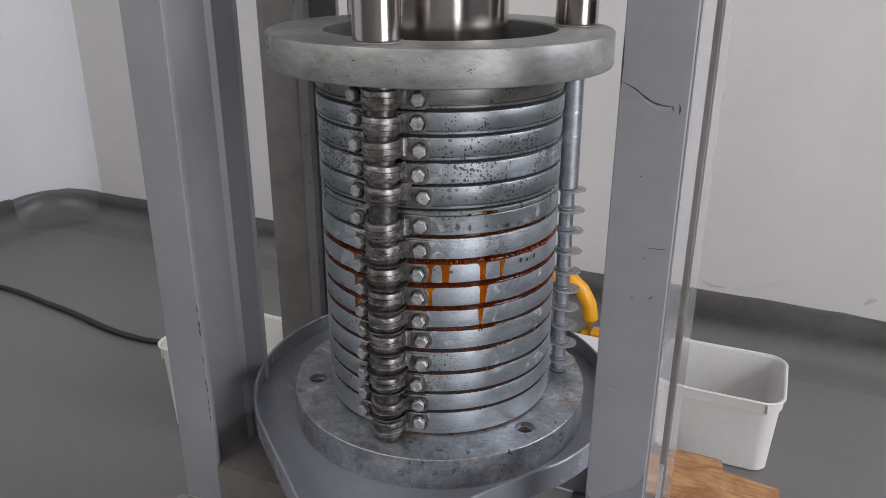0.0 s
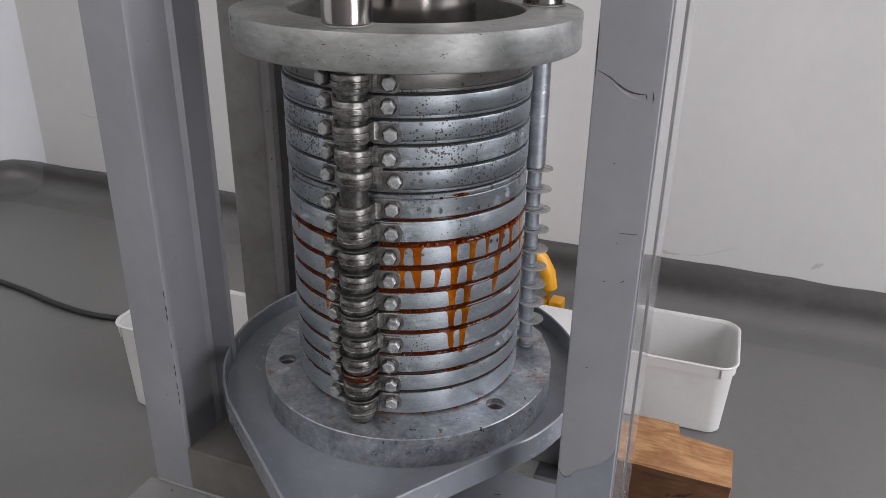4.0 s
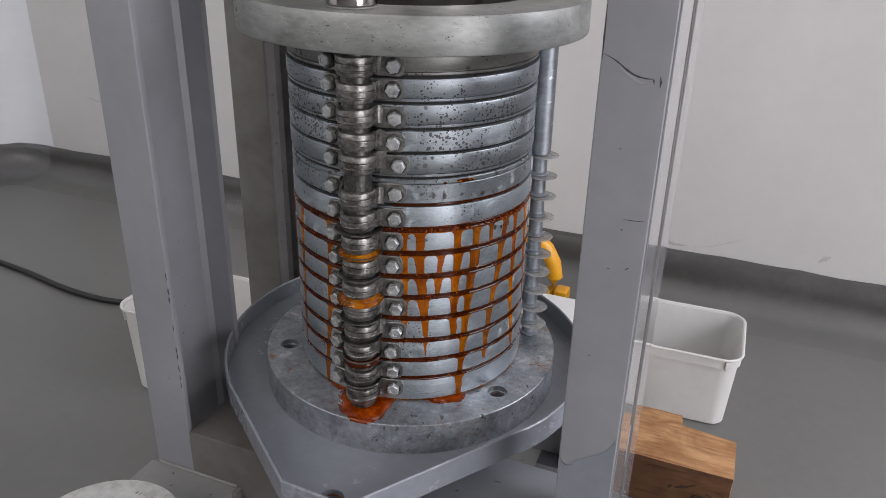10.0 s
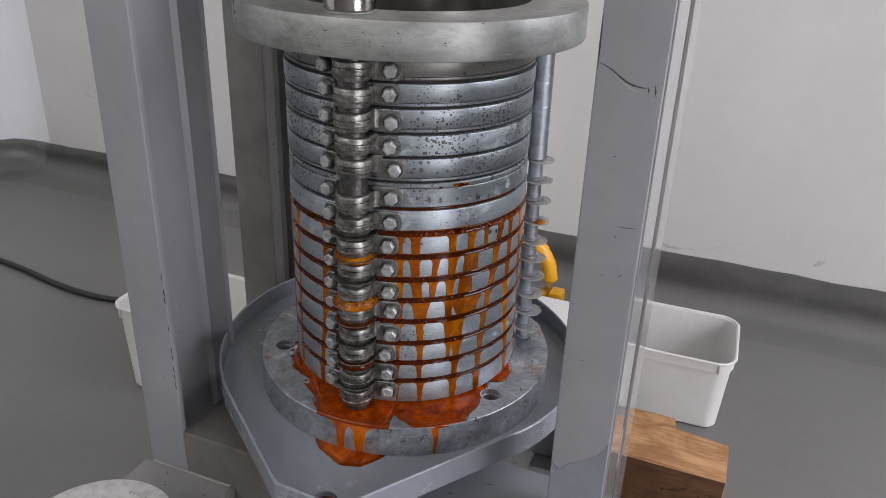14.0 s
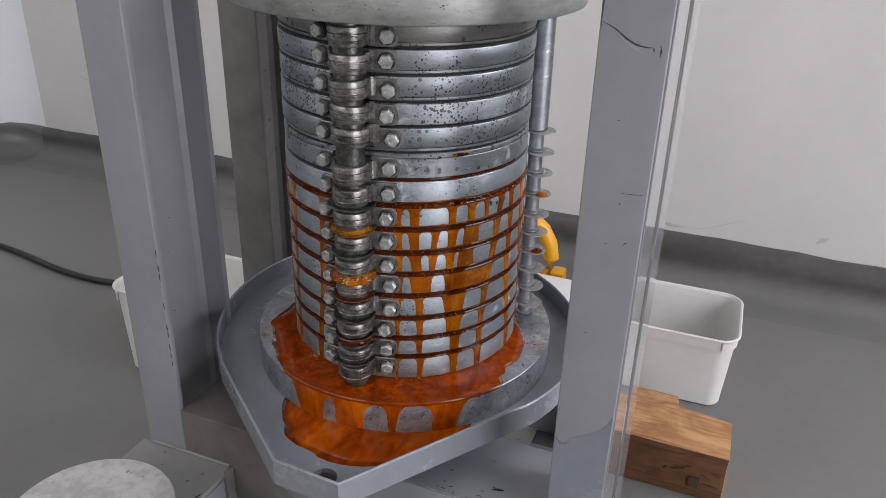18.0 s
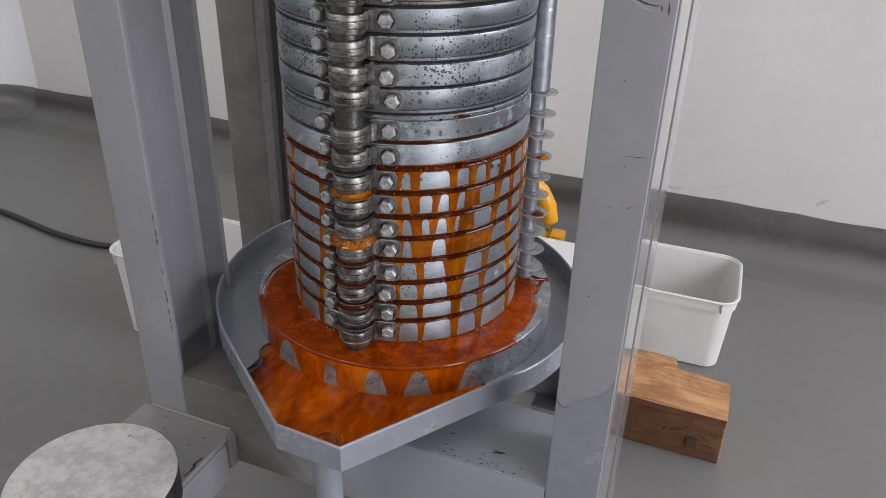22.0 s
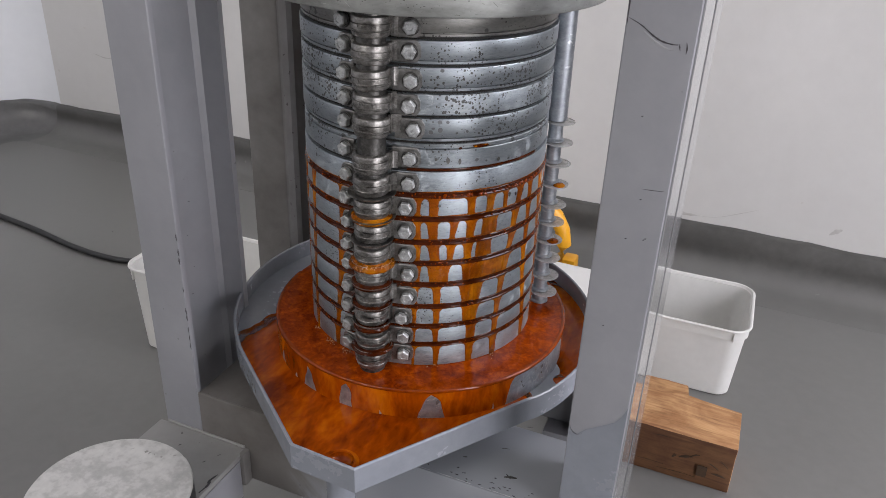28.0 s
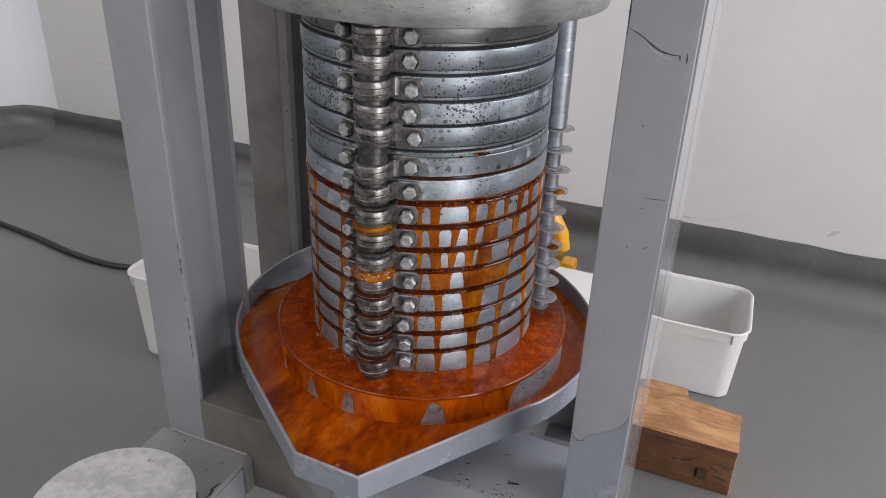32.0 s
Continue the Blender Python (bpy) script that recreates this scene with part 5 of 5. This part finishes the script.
# the pool in the tray: degrees, seconds at radius 0.162, 0.180, 0.205 and 0.250
TRAY_POOL = [(-180, 28.8, 29.6, 31, 34), (-170, 28.3, 29, 30, 33), (-160, 27, 27.8, 28.5, 31), (-145, 25.0, 26.0, 27.0, 29.4), (-135, 23.6, 24.6, 26, 28), (-123, 20.6, 22, 23.6, 25.2), (-115, 18.3, 20, 21.5, 23), (-110, 16.6, 18.5, 20.5, 22.5),
             (-103, 15.0, 17.0, 19.3, 22), (-95, 13.2, 15.4, 18.3, 21.5), (-85, 11.2, 13.3, 17.6, 21.3), (-79, 11.6, 14.0, 17.6, 21), (-72, 14.2, 15.6, 18.0, 21), (-65, 15.0, 16.2, 18.6, 21), (-58, 14.8, 16.4, 20.4, 22), (-50, 15.2, 18.6, 22, 24),
             (-43, 17.8, 21.3, 23.4, 25), (-36, 22.8, 24.5, 26, 28), (-30, 26, 27, 28.5, 30), (-20, 28.5, 29, 30, 32), (-5, 28.6, 27.6, 27.8, 29.5), (10, 26, 25.3, 26.0, 27.5), (25, 22.6, 23.6, 25.6, 27), (40, 21.6, 22.8, 25, 27),
             (55, 24, 25, 27, 29), (75, 27, 28, 29.5, 31), (95, 30, 31, 32, 34), (120, 33, 34, 35, 36), (150, 31.5, 32.5, 34, 36), (180, 28.8, 29.6, 31, 34)]


def tray_arrival(deg, r):
    a, b, c, e = table(TRAY_POOL, deg)
    t = a + (b - a) * (r - 0.162) / 0.018 if r < 0.180 else b + (c - b) * (r - 0.180) / 0.025 if r < 0.205 else c + (e - c) * (r - 0.205) / 0.045
    return t + 1.0 * noise.noise((deg * 0.07, r * 45, 12.2)) + 0.12 * noise.noise((deg * 0.3, r * 150, 3.6))


inner = tray_outline(-0.0014)


def tray_reach(deg):
    """From under the base plate to the inside of the tray's wall, along a ray from the cage's axis."""
    u = polar(1, deg)
    far = 0.18
    for (x0, y0), (x1, y1) in zip(inner, inner[1:] + inner[:1]):
        ex, ey = x1 - x0, y1 - y0
        det = u.x * -ey + ex * u.y
        if abs(det) > 1e-9:
            s = (x0 * -ey + ex * y0) / det
            w = (u.x * y0 - u.y * x0) / det
            if s > 0 and -1e-6 <= w <= 1 + 1e-6:
                far = s
    return 0.150, far


tray_pool = pool("oil_pool", tray_arrival, tray_reach, TRAY_Z, 32.0, "amber oil pool in the tray", [(DRAIN[0], DRAIN[1], DRAIN[2] + 0.0004)], OIL_TRAY)
drain_lip = part("oil_lip", lathe(bmesh.new(), [(0.0180, -0.0030), (0.0180, -0.0002), (0.0146, 0.0001), (0.0126, -0.0001), (0.0116, -0.0010), (0.0114, -0.0030)], 48, (DRAIN[0], DRAIN[1], TRAY_Z + 0.0006)), OIL_SHEET, oil, smooth=80)

drain_fill = part("oil_fill", lathe(bmesh.new(), [(0.0004, -0.012), (0.0113, -0.012), (0.0113, 0.0003), (0.0108, -0.0016), (0.0092, -0.0036), (0.0060, -0.0052), (0.0004, -0.0058)], 32, (DRAIN[0], DRAIN[1], TRAY_Z)), OIL_SHEET, oil, smooth=60)

# oil that fills the plate's holes
plugs = []
for (hx, hy, hr), t in zip(HOLES, (16.8, 17.6, 26.0)):
    plugs.append((part("oil_plug", rod(bmesh.new(), hr + 0.0030, BASE1 - 0.0012, BASE1 + 0.0002, (hx, hy, 0), 40, 0.0002), OIL_DEEP, oil), t))


# collars of oil round the hinge pin, and on the tie rod's washers
collars = []
for z, t, h, grow in ((0.5945, 6.8, 0.0052, 0.0032), (0.5490, 8.6, 0.0080, 0.0050), (0.5285, 11.5, 0.0048, 0.0030), (0.5065, 19.0, 0.0036, 0.0026), (0.4835, 3.0, 0.0060, 0.0014), (0.4585, 23.5, 0.0052, 0.0040)):
    bm = lathe(bmesh.new(), [(0.010, 0.0), (KN_R + grow * 0.3, 0.0), (KN_R + grow * 0.8, h * 0.15), (KN_R + grow, h * 0.4), (KN_R + grow * 0.7, h * 0.72), (KN_R - 0.001, h), (0.010, h)], 48, (pin_at.x, pin_at.y, z - h / 2))
    for v in bm.verts:
        v.co.z += 0.0008 * noise.noise(v.co * 130)
    collars.append((part("oil_collar", bm, OIL_DARK if z < 0.54 else OIL, oil), t, polar(-0.036, PIN_DEG)))
for z, t in ((0.5752, 11.6), (0.5100, 15.8)):
    bm = lathe(bmesh.new(), [(0.0005, -0.0022), (0.0044, -0.0018), (0.0062, -0.0004), (0.0064, 0.0006), (0.0056, 0.0016), (0.0032, 0.0024), (0.0005, 0.0026)], 28, (rod_at[0] + 0.0096, rod_at[1] - 0.0054, z + 0.0004))
    collars.append((part("oil_drop", bm, OIL, oil), t, Vector((-rod_at[0], -rod_at[1], 0)) * 0.30))


# the rounded lip where the pool turns over the plate's edge
lips = []
for i in range(144):
    d0, d1 = -180 + 1.6 * i, -178.4 + 1.6 * i
    ring = [(RB - 0.0022, BASE1 - 0.0010), (RB + 0.0002, BASE1 - 0.0024), (RB + 0.0010, BASE1 - 0.0010), (RB + 0.0008, BASE1 + 0.0008), (RB - 0.0006, BASE1 + 0.0017), (RB - 0.0030, BASE1 + 0.0011)]
    t = max(plate_arrival((d0 + d1) / 2, 0.1588), 0)
    if t < 31.5:
        lips.append((part("oil_lip", lathe(bmesh.new(), ring, 3, a0=d0, a1=d1), OIL_LIP, oil, smooth=80), t + 0.3, polar(-0.0034, (d0 + d1) / 2, -0.0026)))


# froth: small bubbles along the wet slits, at the cage's foot, on a collar and on the pools
froth_rng = random.Random(31)


def bubble(bm, at, r):
    bmesh.ops.create_icosphere(bm, subdivisions=1, radius=r, matrix=Matrix.Translation(at))


for s in range(13):
    d0 = -150 + s * 14
    fb = bmesh.new()
    for k in range(7, 15):
        if k > 7 and froth_rng.random() < 0.25:
            continue
        for i in range(froth_rng.randint(3, 9)):
            d = d0 + froth_rng.gauss(froth_rng.uniform(2, 12), 1.6)
            seen = min(SLIT_FRONT[k - 7] + max(abs(d + 44.0) - 2, 0) / 6.0, SLIT_SIDE[k - 7] + max(abs(d + 106.0) - 2, 0) / 5.5)
            r = froth_rng.uniform(0.0005, 0.0011)
            bubble(fb, polar(RC + SEEP * (18 - seen - 3) - r * 0.2, d, SLIT[k] + froth_rng.uniform(-0.0020, 0.0016)), r)
    froth = tagged(part("oil_froth", fb, OIL_LIP, oil, smooth=180), kind="stuff")
    MOVES.append((froth, polar(1, d0 + 7)))
foams = []
for d, r, t, n in ((-113.5, 0.1238, 17.0, 22), (-103.5, 0.1240, 18.5, 16), (-30.0, 0.1228, 18.0, 8), (-60.0, 0.1226, 16.0, 5), (-128.0, 0.1236, 20.0, 12)):
    fb = bmesh.new()
    for i in range(n):
        bubble(fb, polar(r + froth_rng.gauss(0, 0.0016), d + froth_rng.gauss(0, 1.4), BASE1 + 0.0012 + abs(froth_rng.gauss(0, 0.0010))), froth_rng.uniform(0.0004, 0.0010))
    foams.append((tagged(part("oil_foam", fb, FOAM, oil, "pale foam at the cage foot", smooth=180), kind="stuff"), t))
fb = bmesh.new()
for i in range(46):
    a = PIN_DEG + froth_rng.gauss(30, 30)
    p = pin_at + polar(KN_R + froth_rng.uniform(0.0005, 0.0040), a)
    bubble(fb, (p.x, p.y, 0.5490 + froth_rng.uniform(0.0012, 0.0034)), froth_rng.uniform(0.0004, 0.0009))
collars.append((tagged(part("oil_foam", fb, FOAM, oil, smooth=180), kind="stuff"), 10.0, polar(-0.036, PIN_DEG)))
pool_foam = []
for mover, z, end, arrival, r0, r1, n in ((plate_pool, BASE1, 29.0, plate_arrival, 0.124, 0.156, 90), (tray_pool, TRAY_Z, 32.0, tray_arrival, 0.168, 0.225, 90)):
    fb = bmesh.new()
    for i in range(n):
        d, r = froth_rng.uniform(-150, -20), froth_rng.uniform(r0, r1)
        size = froth_rng.uniform(0.0004, 0.0010)
        if r < tray_reach(d)[1] - 0.004:
            bubble(fb, polar(r, d, z + RISE * (end - arrival(d, r) - 1.0) - size * 0.80), size)
    pool_foam.append((tagged(part("oil_froth", fb, OIL_DEEP if n == 90 and z > 0.41 else OIL_TRAY, oil, smooth=180), kind="stuff"), end))


def motions():
    """The oil seeps out, spreads and rises as the clip goes on."""
    def shift(ob, rows):
        home = ob.location.copy()
        walk(ob, [(t, Matrix.Translation(home + v)) for t, v in rows])

    for ob, way in MOVES:
        shift(ob, [(t, way * (-SEEP * max(18 - t, 0))) for t in range(33)])
    for ob, way in EDGE_MOVES:
        shift(ob, [(t, way * (-EDGE_SEEP * min(32 - t, 22))) for t in range(33)])
    up = Vector((0, 0, 1))
    shift(plate_pool, [(t, up * (-RISE * max(29 - t, 0))) for t in range(33)])
    shift(tray_pool, [(t, up * (-RISE * (32 - t))) for t in range(33)])
    for ob, end in pool_foam:
        shift(ob, [(t, up * (-RISE * max(end - t, 0))) for t in range(33)])
    for ob, t in foams:
        shift(ob, [(0, up * -0.012), (t - 2, up * -0.012), (t + 1, up * 0), (32, up * 0.0008)])
    for ob, t in plugs:
        shift(ob, [(0, up * -0.018), (t - 1.5, up * -0.018), (t, up * 0), (29, up * (RISE * (29 - t))), (32, up * (RISE * (29 - t)))])
    shift(drain_lip, [(0, up * -0.0048), (20.6, up * -0.0040), (22.0, up * -0.0003), (32, up * 0.0006)])
    shift(drain_fill, [(0, up * -0.09), (19.6, up * -0.09), (21.0, up * -0.0002), (32, up * 0.0012)])
    for ob, t, v in lips:
        shift(ob, [(0, v), (t - 0.9, v), (t + 0.4, v * 0), (32, v * 0)] if t < 31.4 else [(0, v), (32, v)])
    for ob, t, v in collars:
        shift(ob, [(0, v), (t - 1.0, v), (t + 0.6, v * 0), (32, v * 0)])



# ---- wear: scuffs, chips and stains that lie on the painted steel and the wall ----
def mark(name, pts, width, plane, material, parent, label=""):
    """A thin worn stroke along points on a plane: 'x', 'y' or 'z' and its place."""
    axis, at, lift = plane
    rng = random.Random(len(pts) * 31 + int(width * 1e6))
    fine = smooth_path(pts, 6) if len(pts) > 2 else [Vector(pts[0]).lerp(Vector(pts[1]), k / 6) for k in range(7)]
    bm = bmesh.new()
    rows = []
    for i, p in enumerate(fine):
        d = fine[min(i + 1, len(fine) - 1)] - fine[max(i - 1, 0)]
        n = Vector((-d.y, d.x)).normalized()
        taper = min(1.0, 0.25 + 1.6 * min(i, len(fine) - 1 - i) / len(fine)) * rng.uniform(0.65, 1.15)
        row = []
        for s, h in ((-1, 0.0), (-0.7, lift), (0.7, lift), (1, 0.0)):
            q = p + n * s * width * 0.5 * taper
            c = {"y": (q.x, at - h, q.y), "z": (q.x, q.y, at + h), "x": (at + h, q.x, q.y)}[axis]
            row.append(bm.verts.new(c))
        rows.append(row)
    for a, b in zip(rows, rows[1:]):
        for j in range(3):
            bm.faces.new((a[j], a[j + 1], b[j + 1], b[j]))
    return part(name, bm, material, parent, label)


POST = ("y", -0.161, 0.00025)
mark("scuff_mark", [(0.2125, 0.7942), (0.2214, 0.7901), (0.2296, 0.7845), (0.2356, 0.7816), (0.2421, 0.7804), (0.2462, 0.7805)], 0.0015, POST, INK, frame_press, "black scuff")
mark("scuff_mark", [(0.2230, 0.7870), (0.2300, 0.7815), (0.2380, 0.7775), (0.2440, 0.7770)], 0.0022, POST, PAINT_GLOSS, frame_press)
mark("scuff_mark", [(0.2512, 0.7826), (0.2520, 0.7793), (0.2519, 0.7750)], 0.0013, POST, INK, frame_press)
mark("scuff_mark", [(0.2470, 0.7812), (0.2478, 0.7770)], 0.0010, POST, INK, frame_press)
mark("scuff_mark", [(0.2113, 0.8260), (0.2114, 0.8080), (0.2116, 0.7900)], 0.0014, POST, INK, frame_press)
for a, b in ((0.2319, 0.6376), (0.2447, 0.6393), (0.2459, 0.6405), (0.2300, 0.7300), (0.2380, 0.6700), (0.2255, 0.5600)):
    mark("scuff_mark", [(a, b), (a + 0.0016, b + 0.0007)], 0.0010, POST, INK, frame_press)
mark("scuff_mark", [(0.2390, 0.6785), (0.2470, 0.6788), (0.2540, 0.6795)], 0.0005, POST, INK, frame_press)
# chipped paint along the upright's corner
rng_chip = random.Random(5)
for a, b, w in ((-0.1905, 0.5401, 0.0016), (-0.1902, 0.5235, 0.0024), (-0.1904, 0.5141, 0.0022), (-0.1902, 0.4816, 0.0013), (-0.1904, 0.4560, 0.0020), (-0.1902, 0.4480, 0.0018), (-0.1904, 0.4332, 0.0016), (-0.1904, 0.4132, 0.0014), (-0.1903, 0.4230, 0.0012)):
    mark("paint_chip", [(a - 0.0006, b + 0.004), (a - 0.0010, b), (a - 0.0004, b - 0.004)], w, POST, INK, frame_press)
INSIDE = ("x", -0.2325, 0.0003)
for i in range(14):
    y, z = -0.150 + rng_chip.uniform(0, 0.06), rng_chip.uniform(0.40, 0.62)
    mark("paint_chip", [(y, z), (y + rng_chip.uniform(0.001, 0.003), z + rng_chip.uniform(-0.001, 0.001))], 0.0010, INSIDE, INK, frame_press)
# a lighter repainted patch low on the right upright
pb = bmesh.new()
outline = [(0.2116, 0.4560), (0.2145, 0.4505), (0.2185, 0.4488), (0.2256, 0.4566), (0.2330, 0.4615), (0.2400, 0.4662), (0.2480, 0.4720), (0.2530, 0.4800), (0.2562, 0.4890)]
lowv = [pb.verts.new((x, -0.16135, 0.20)) for x, z in outline]
highv = [pb.verts.new((x, -0.16135, z)) for x, z in outline]
for i in range(len(outline) - 1):
    pb.faces.new((lowv[i], lowv[i + 1], highv[i + 1], highv[i]))
part("paint_patch", pb, TRAYPAINT, frame_press, "repainted patch of lighter grey")
mark("paint_edge", [(0.2116, 0.4560), (0.2145, 0.4505), (0.2185, 0.4488), (0.2230, 0.4510)], 0.0006, ("y", -0.1613, 0.0003), INK, frame_press)
# flaking on the cross beam and the foot
BEAM = ("z", 0.3520, 0.0003)
for i in range(30):
    x = rng_chip.uniform(0.075, 0.185)
    y = -0.158 + abs(rng_chip.gauss(0, 0.010))
    a = rng_chip.uniform(-0.5, 0.5)
    l = rng_chip.uniform(0.0008, 0.0042)
    mark("paint_chip", [(x, y), (x + l, y + l * a)], rng_chip.uniform(0.0006, 0.0016), BEAM, INK, frame_press)
for x, y, l, w in ((0.152, -0.137, 0.012, 0.0045), (0.137, -0.100, 0.007, 0.001), (0.150, -0.058, 0.006, 0.002), (0.106, -0.128, 0.004, 0.002)):
    mark("paint_chip", [(x, y), (x + l * 0.5, y + l * 0.2), (x + l, y + l * 0.3)], w, BEAM, GRIME, frame_press)
for x0, x1, w in ((0.035, 0.085, 0.0009), (0.092, 0.128, 0.0012), (0.135, 0.190, 0.0010)):
    mark("worn_edge", [(x0, -0.1592), ((x0 + x1) / 2, -0.1590), (x1, -0.1593)], w, BEAM, BOLT, frame_press, "bare worn edge")
FOOT = ("z", 0.2985, 0.0003)
mark("scuff_mark", [(-0.1340, -0.2080), (-0.1362, -0.2180), (-0.1338, -0.2240), (-0.1352, -0.2370)], 0.0042, FOOT, INK, frame_press)
for x, y in ((-0.20, -0.19), (-0.16, -0.20), (-0.152, -0.185)):
    mark("scuff_mark", [(x, y), (x + 0.002, y + 0.003)], 0.0012, FOOT, INK, frame_press)
# scuffs on the wall
SCUFF = surface("grey_wall_scuff", [(0.3, (0.40, 0.385, 0.37)), (0.7, (0.52, 0.505, 0.49))], 60, (0.6, 0.7), 0.0, 0.2)
WALL = ("y", WY1, 0.0004)
mark("scuff_mark", [(0.503, 0.136), (0.514, 0.146), (0.526, 0.1535)], 0.012, WALL, SCUFF, north, "grey scuff on the wall")
mark("scuff_mark", [(0.160, 0.128), (0.185, 0.121), (0.215, 0.122)], 0.010, WALL, SCUFF, north)
mark("scuff_mark", [(0.205, 0.121), (0.260, 0.127), (0.320, 0.152), (0.350, 0.166)], 0.0018, WALL, SCUFF, north)
mark("scuff_mark", [(-1.62, 0.27), (-1.58, 0.262), (-1.54, 0.264)], 0.004, WALL, SCUFF, north)

# drilled marks on the flange's rim, scratches on its face
for d, z0, z1 in ((-135.0, 0.7990, 0.8040), (-134.6, 0.7912, 0.7956), (-134.3, 0.7858, 0.7888)):
    sb = bmesh.new()
    curved_pad(sb, d - 0.5, d + 0.5, z0, z1, RT - 0.001, RT + 0.0002, 0.0004, 2)
    part("punch_mark", sb, INK, flange_thing, "dark punch mark")
rng_scratch = random.Random(44)
for k in range(16):
    d0, z0 = rng_scratch.uniform(-120, -15), rng_scratch.uniform(0.779, 0.802)
    d1, z1 = d0 + rng_scratch.uniform(0.5, 3.0), z0 + rng_scratch.uniform(-0.006, 0.003)
    part("scratch", tube(bmesh.new(), [polar(RT + 0.00002, d0 + (d1 - d0) * q / 5, min(max(z0 + (z1 - z0) * q / 5, 0.777), 0.8035)) for q in range(6)], 0.00013, 5), rng_scratch.choice((GRIME, BOLT, BOLT)), flange_thing)
# the dark tie mark and bubbles: beads of oil that stand in the seventh slit
rng_bead = random.Random(11)
beads = bmesh.new()
for i in range(60):
    d = -62 + 56 * rng_bead.random() ** 0.8
    r = rng_bead.uniform(0.0008, 0.0017)
    bmesh.ops.create_icosphere(beads, subdivisions=2, radius=r, matrix=Matrix.Translation(polar(RC + 0.0005, d, SLIT[7] - 0.0012 + rng_bead.uniform(-0.0012, 0.0010))))
tagged(part("oil_bubbles", beads, OIL_LIP, oil, "row of amber bubbles in the slit"), kind="stuff")
# stains of old oil on ring six, dark blots on the bands
for d, z, w, h, m in ((-43, 0.6590, 7.5, 0.0030, OIL_DARK), (-41, 0.6596, 2.6, 0.0014, OIL), (-45.4, 0.6588, 1.6, 0.0018, OIL), (-52, 0.6580, 1.6, 0.0022, OIL_DARK), (-57, 0.6470, 1.6, 0.0056, GRIME), (-52, 0.6460, 1.4, 0.0050, GRIME), (-62, 0.6485, 1.2, 0.0030, GRIME), (-34, 0.6440, 1.5, 0.0040, GRIME), (-60, 0.6045, 1.8, 0.0026, GRIME), (-26, 0.6060, 1.6, 0.0050, GRIME), (-22, 0.6045, 1.2, 0.0040, GRIME), (-17, 0.6050, 1.4, 0.0052, GRIME)):
    bb = bmesh.new()
    ring = []
    for k in range(14):
        a = 2 * math.pi * k / 14
        q = 1 + 0.25 * noise.noise((d + math.cos(a), z * 50 + math.sin(a), 0))
        ring.append(bb.verts.new(polar(RC + 0.00055, d + w * 0.5 * q * math.cos(a), z + h * 0.5 * q * math.sin(a))))
    bb.faces.new(ring)
    part("stain", bb, m, cage)

# old dark oil standing in the slit under ring six
part("old_oil", lathe(bmesh.new(), [(RC - 0.0034, -0.0013), (RC - 0.0010, -0.0012), (RC - 0.0006, 0.0), (RC - 0.0010, 0.0012), (RC - 0.0034, 0.0013)], 60, (0, 0, ring_edges[6]), a0=-74, a1=-8), OIL_DARK, cage, "dark old oil in a slit")

# cracks, knots and splinters on the wood block's front
FRONT = ("y", 0.3405, 0.0006)
CRACK = surface("dark_wood_crack", [(0.3, (0.030, 0.016, 0.008)), (0.7, (0.075, 0.042, 0.020))], 90, (0.7, 0.85), 0.0, 0.2)
for x, z, l, w, a in ((0.300, 0.044, 0.020, 0.0060, 0.35), (0.318, 0.052, 0.012, 0.0040, 0.5), (0.352, 0.030, 0.022, 0.0050, -0.1), (0.345, 0.048, 0.016, 0.0030, -0.5), (0.290, 0.040, 0.006, 0.0070, 1.2), (0.360, 0.058, 0.014, 0.0024, -0.7), (0.255, 0.074, 0.030, 0.0012, 0.05), (0.230, 0.020, 0.05, 0.0012, 0.02), (0.270, 0.012, 0.06, 0.0010, 0.03)):
    mark("crack", [(x, z), (x + l * 0.5, z + l * 0.5 * a + 0.001), (x + l, z + l * a)], w, FRONT, CRACK, wood)
chip = bmesh.new()
prism(chip, [(0.330, 0.3380), (0.345, 0.3385), (0.344, 0.3402), (0.331, 0.3402)], 0.020, 0.040)
part("splinter", chip, CRACK, wood)


motions()
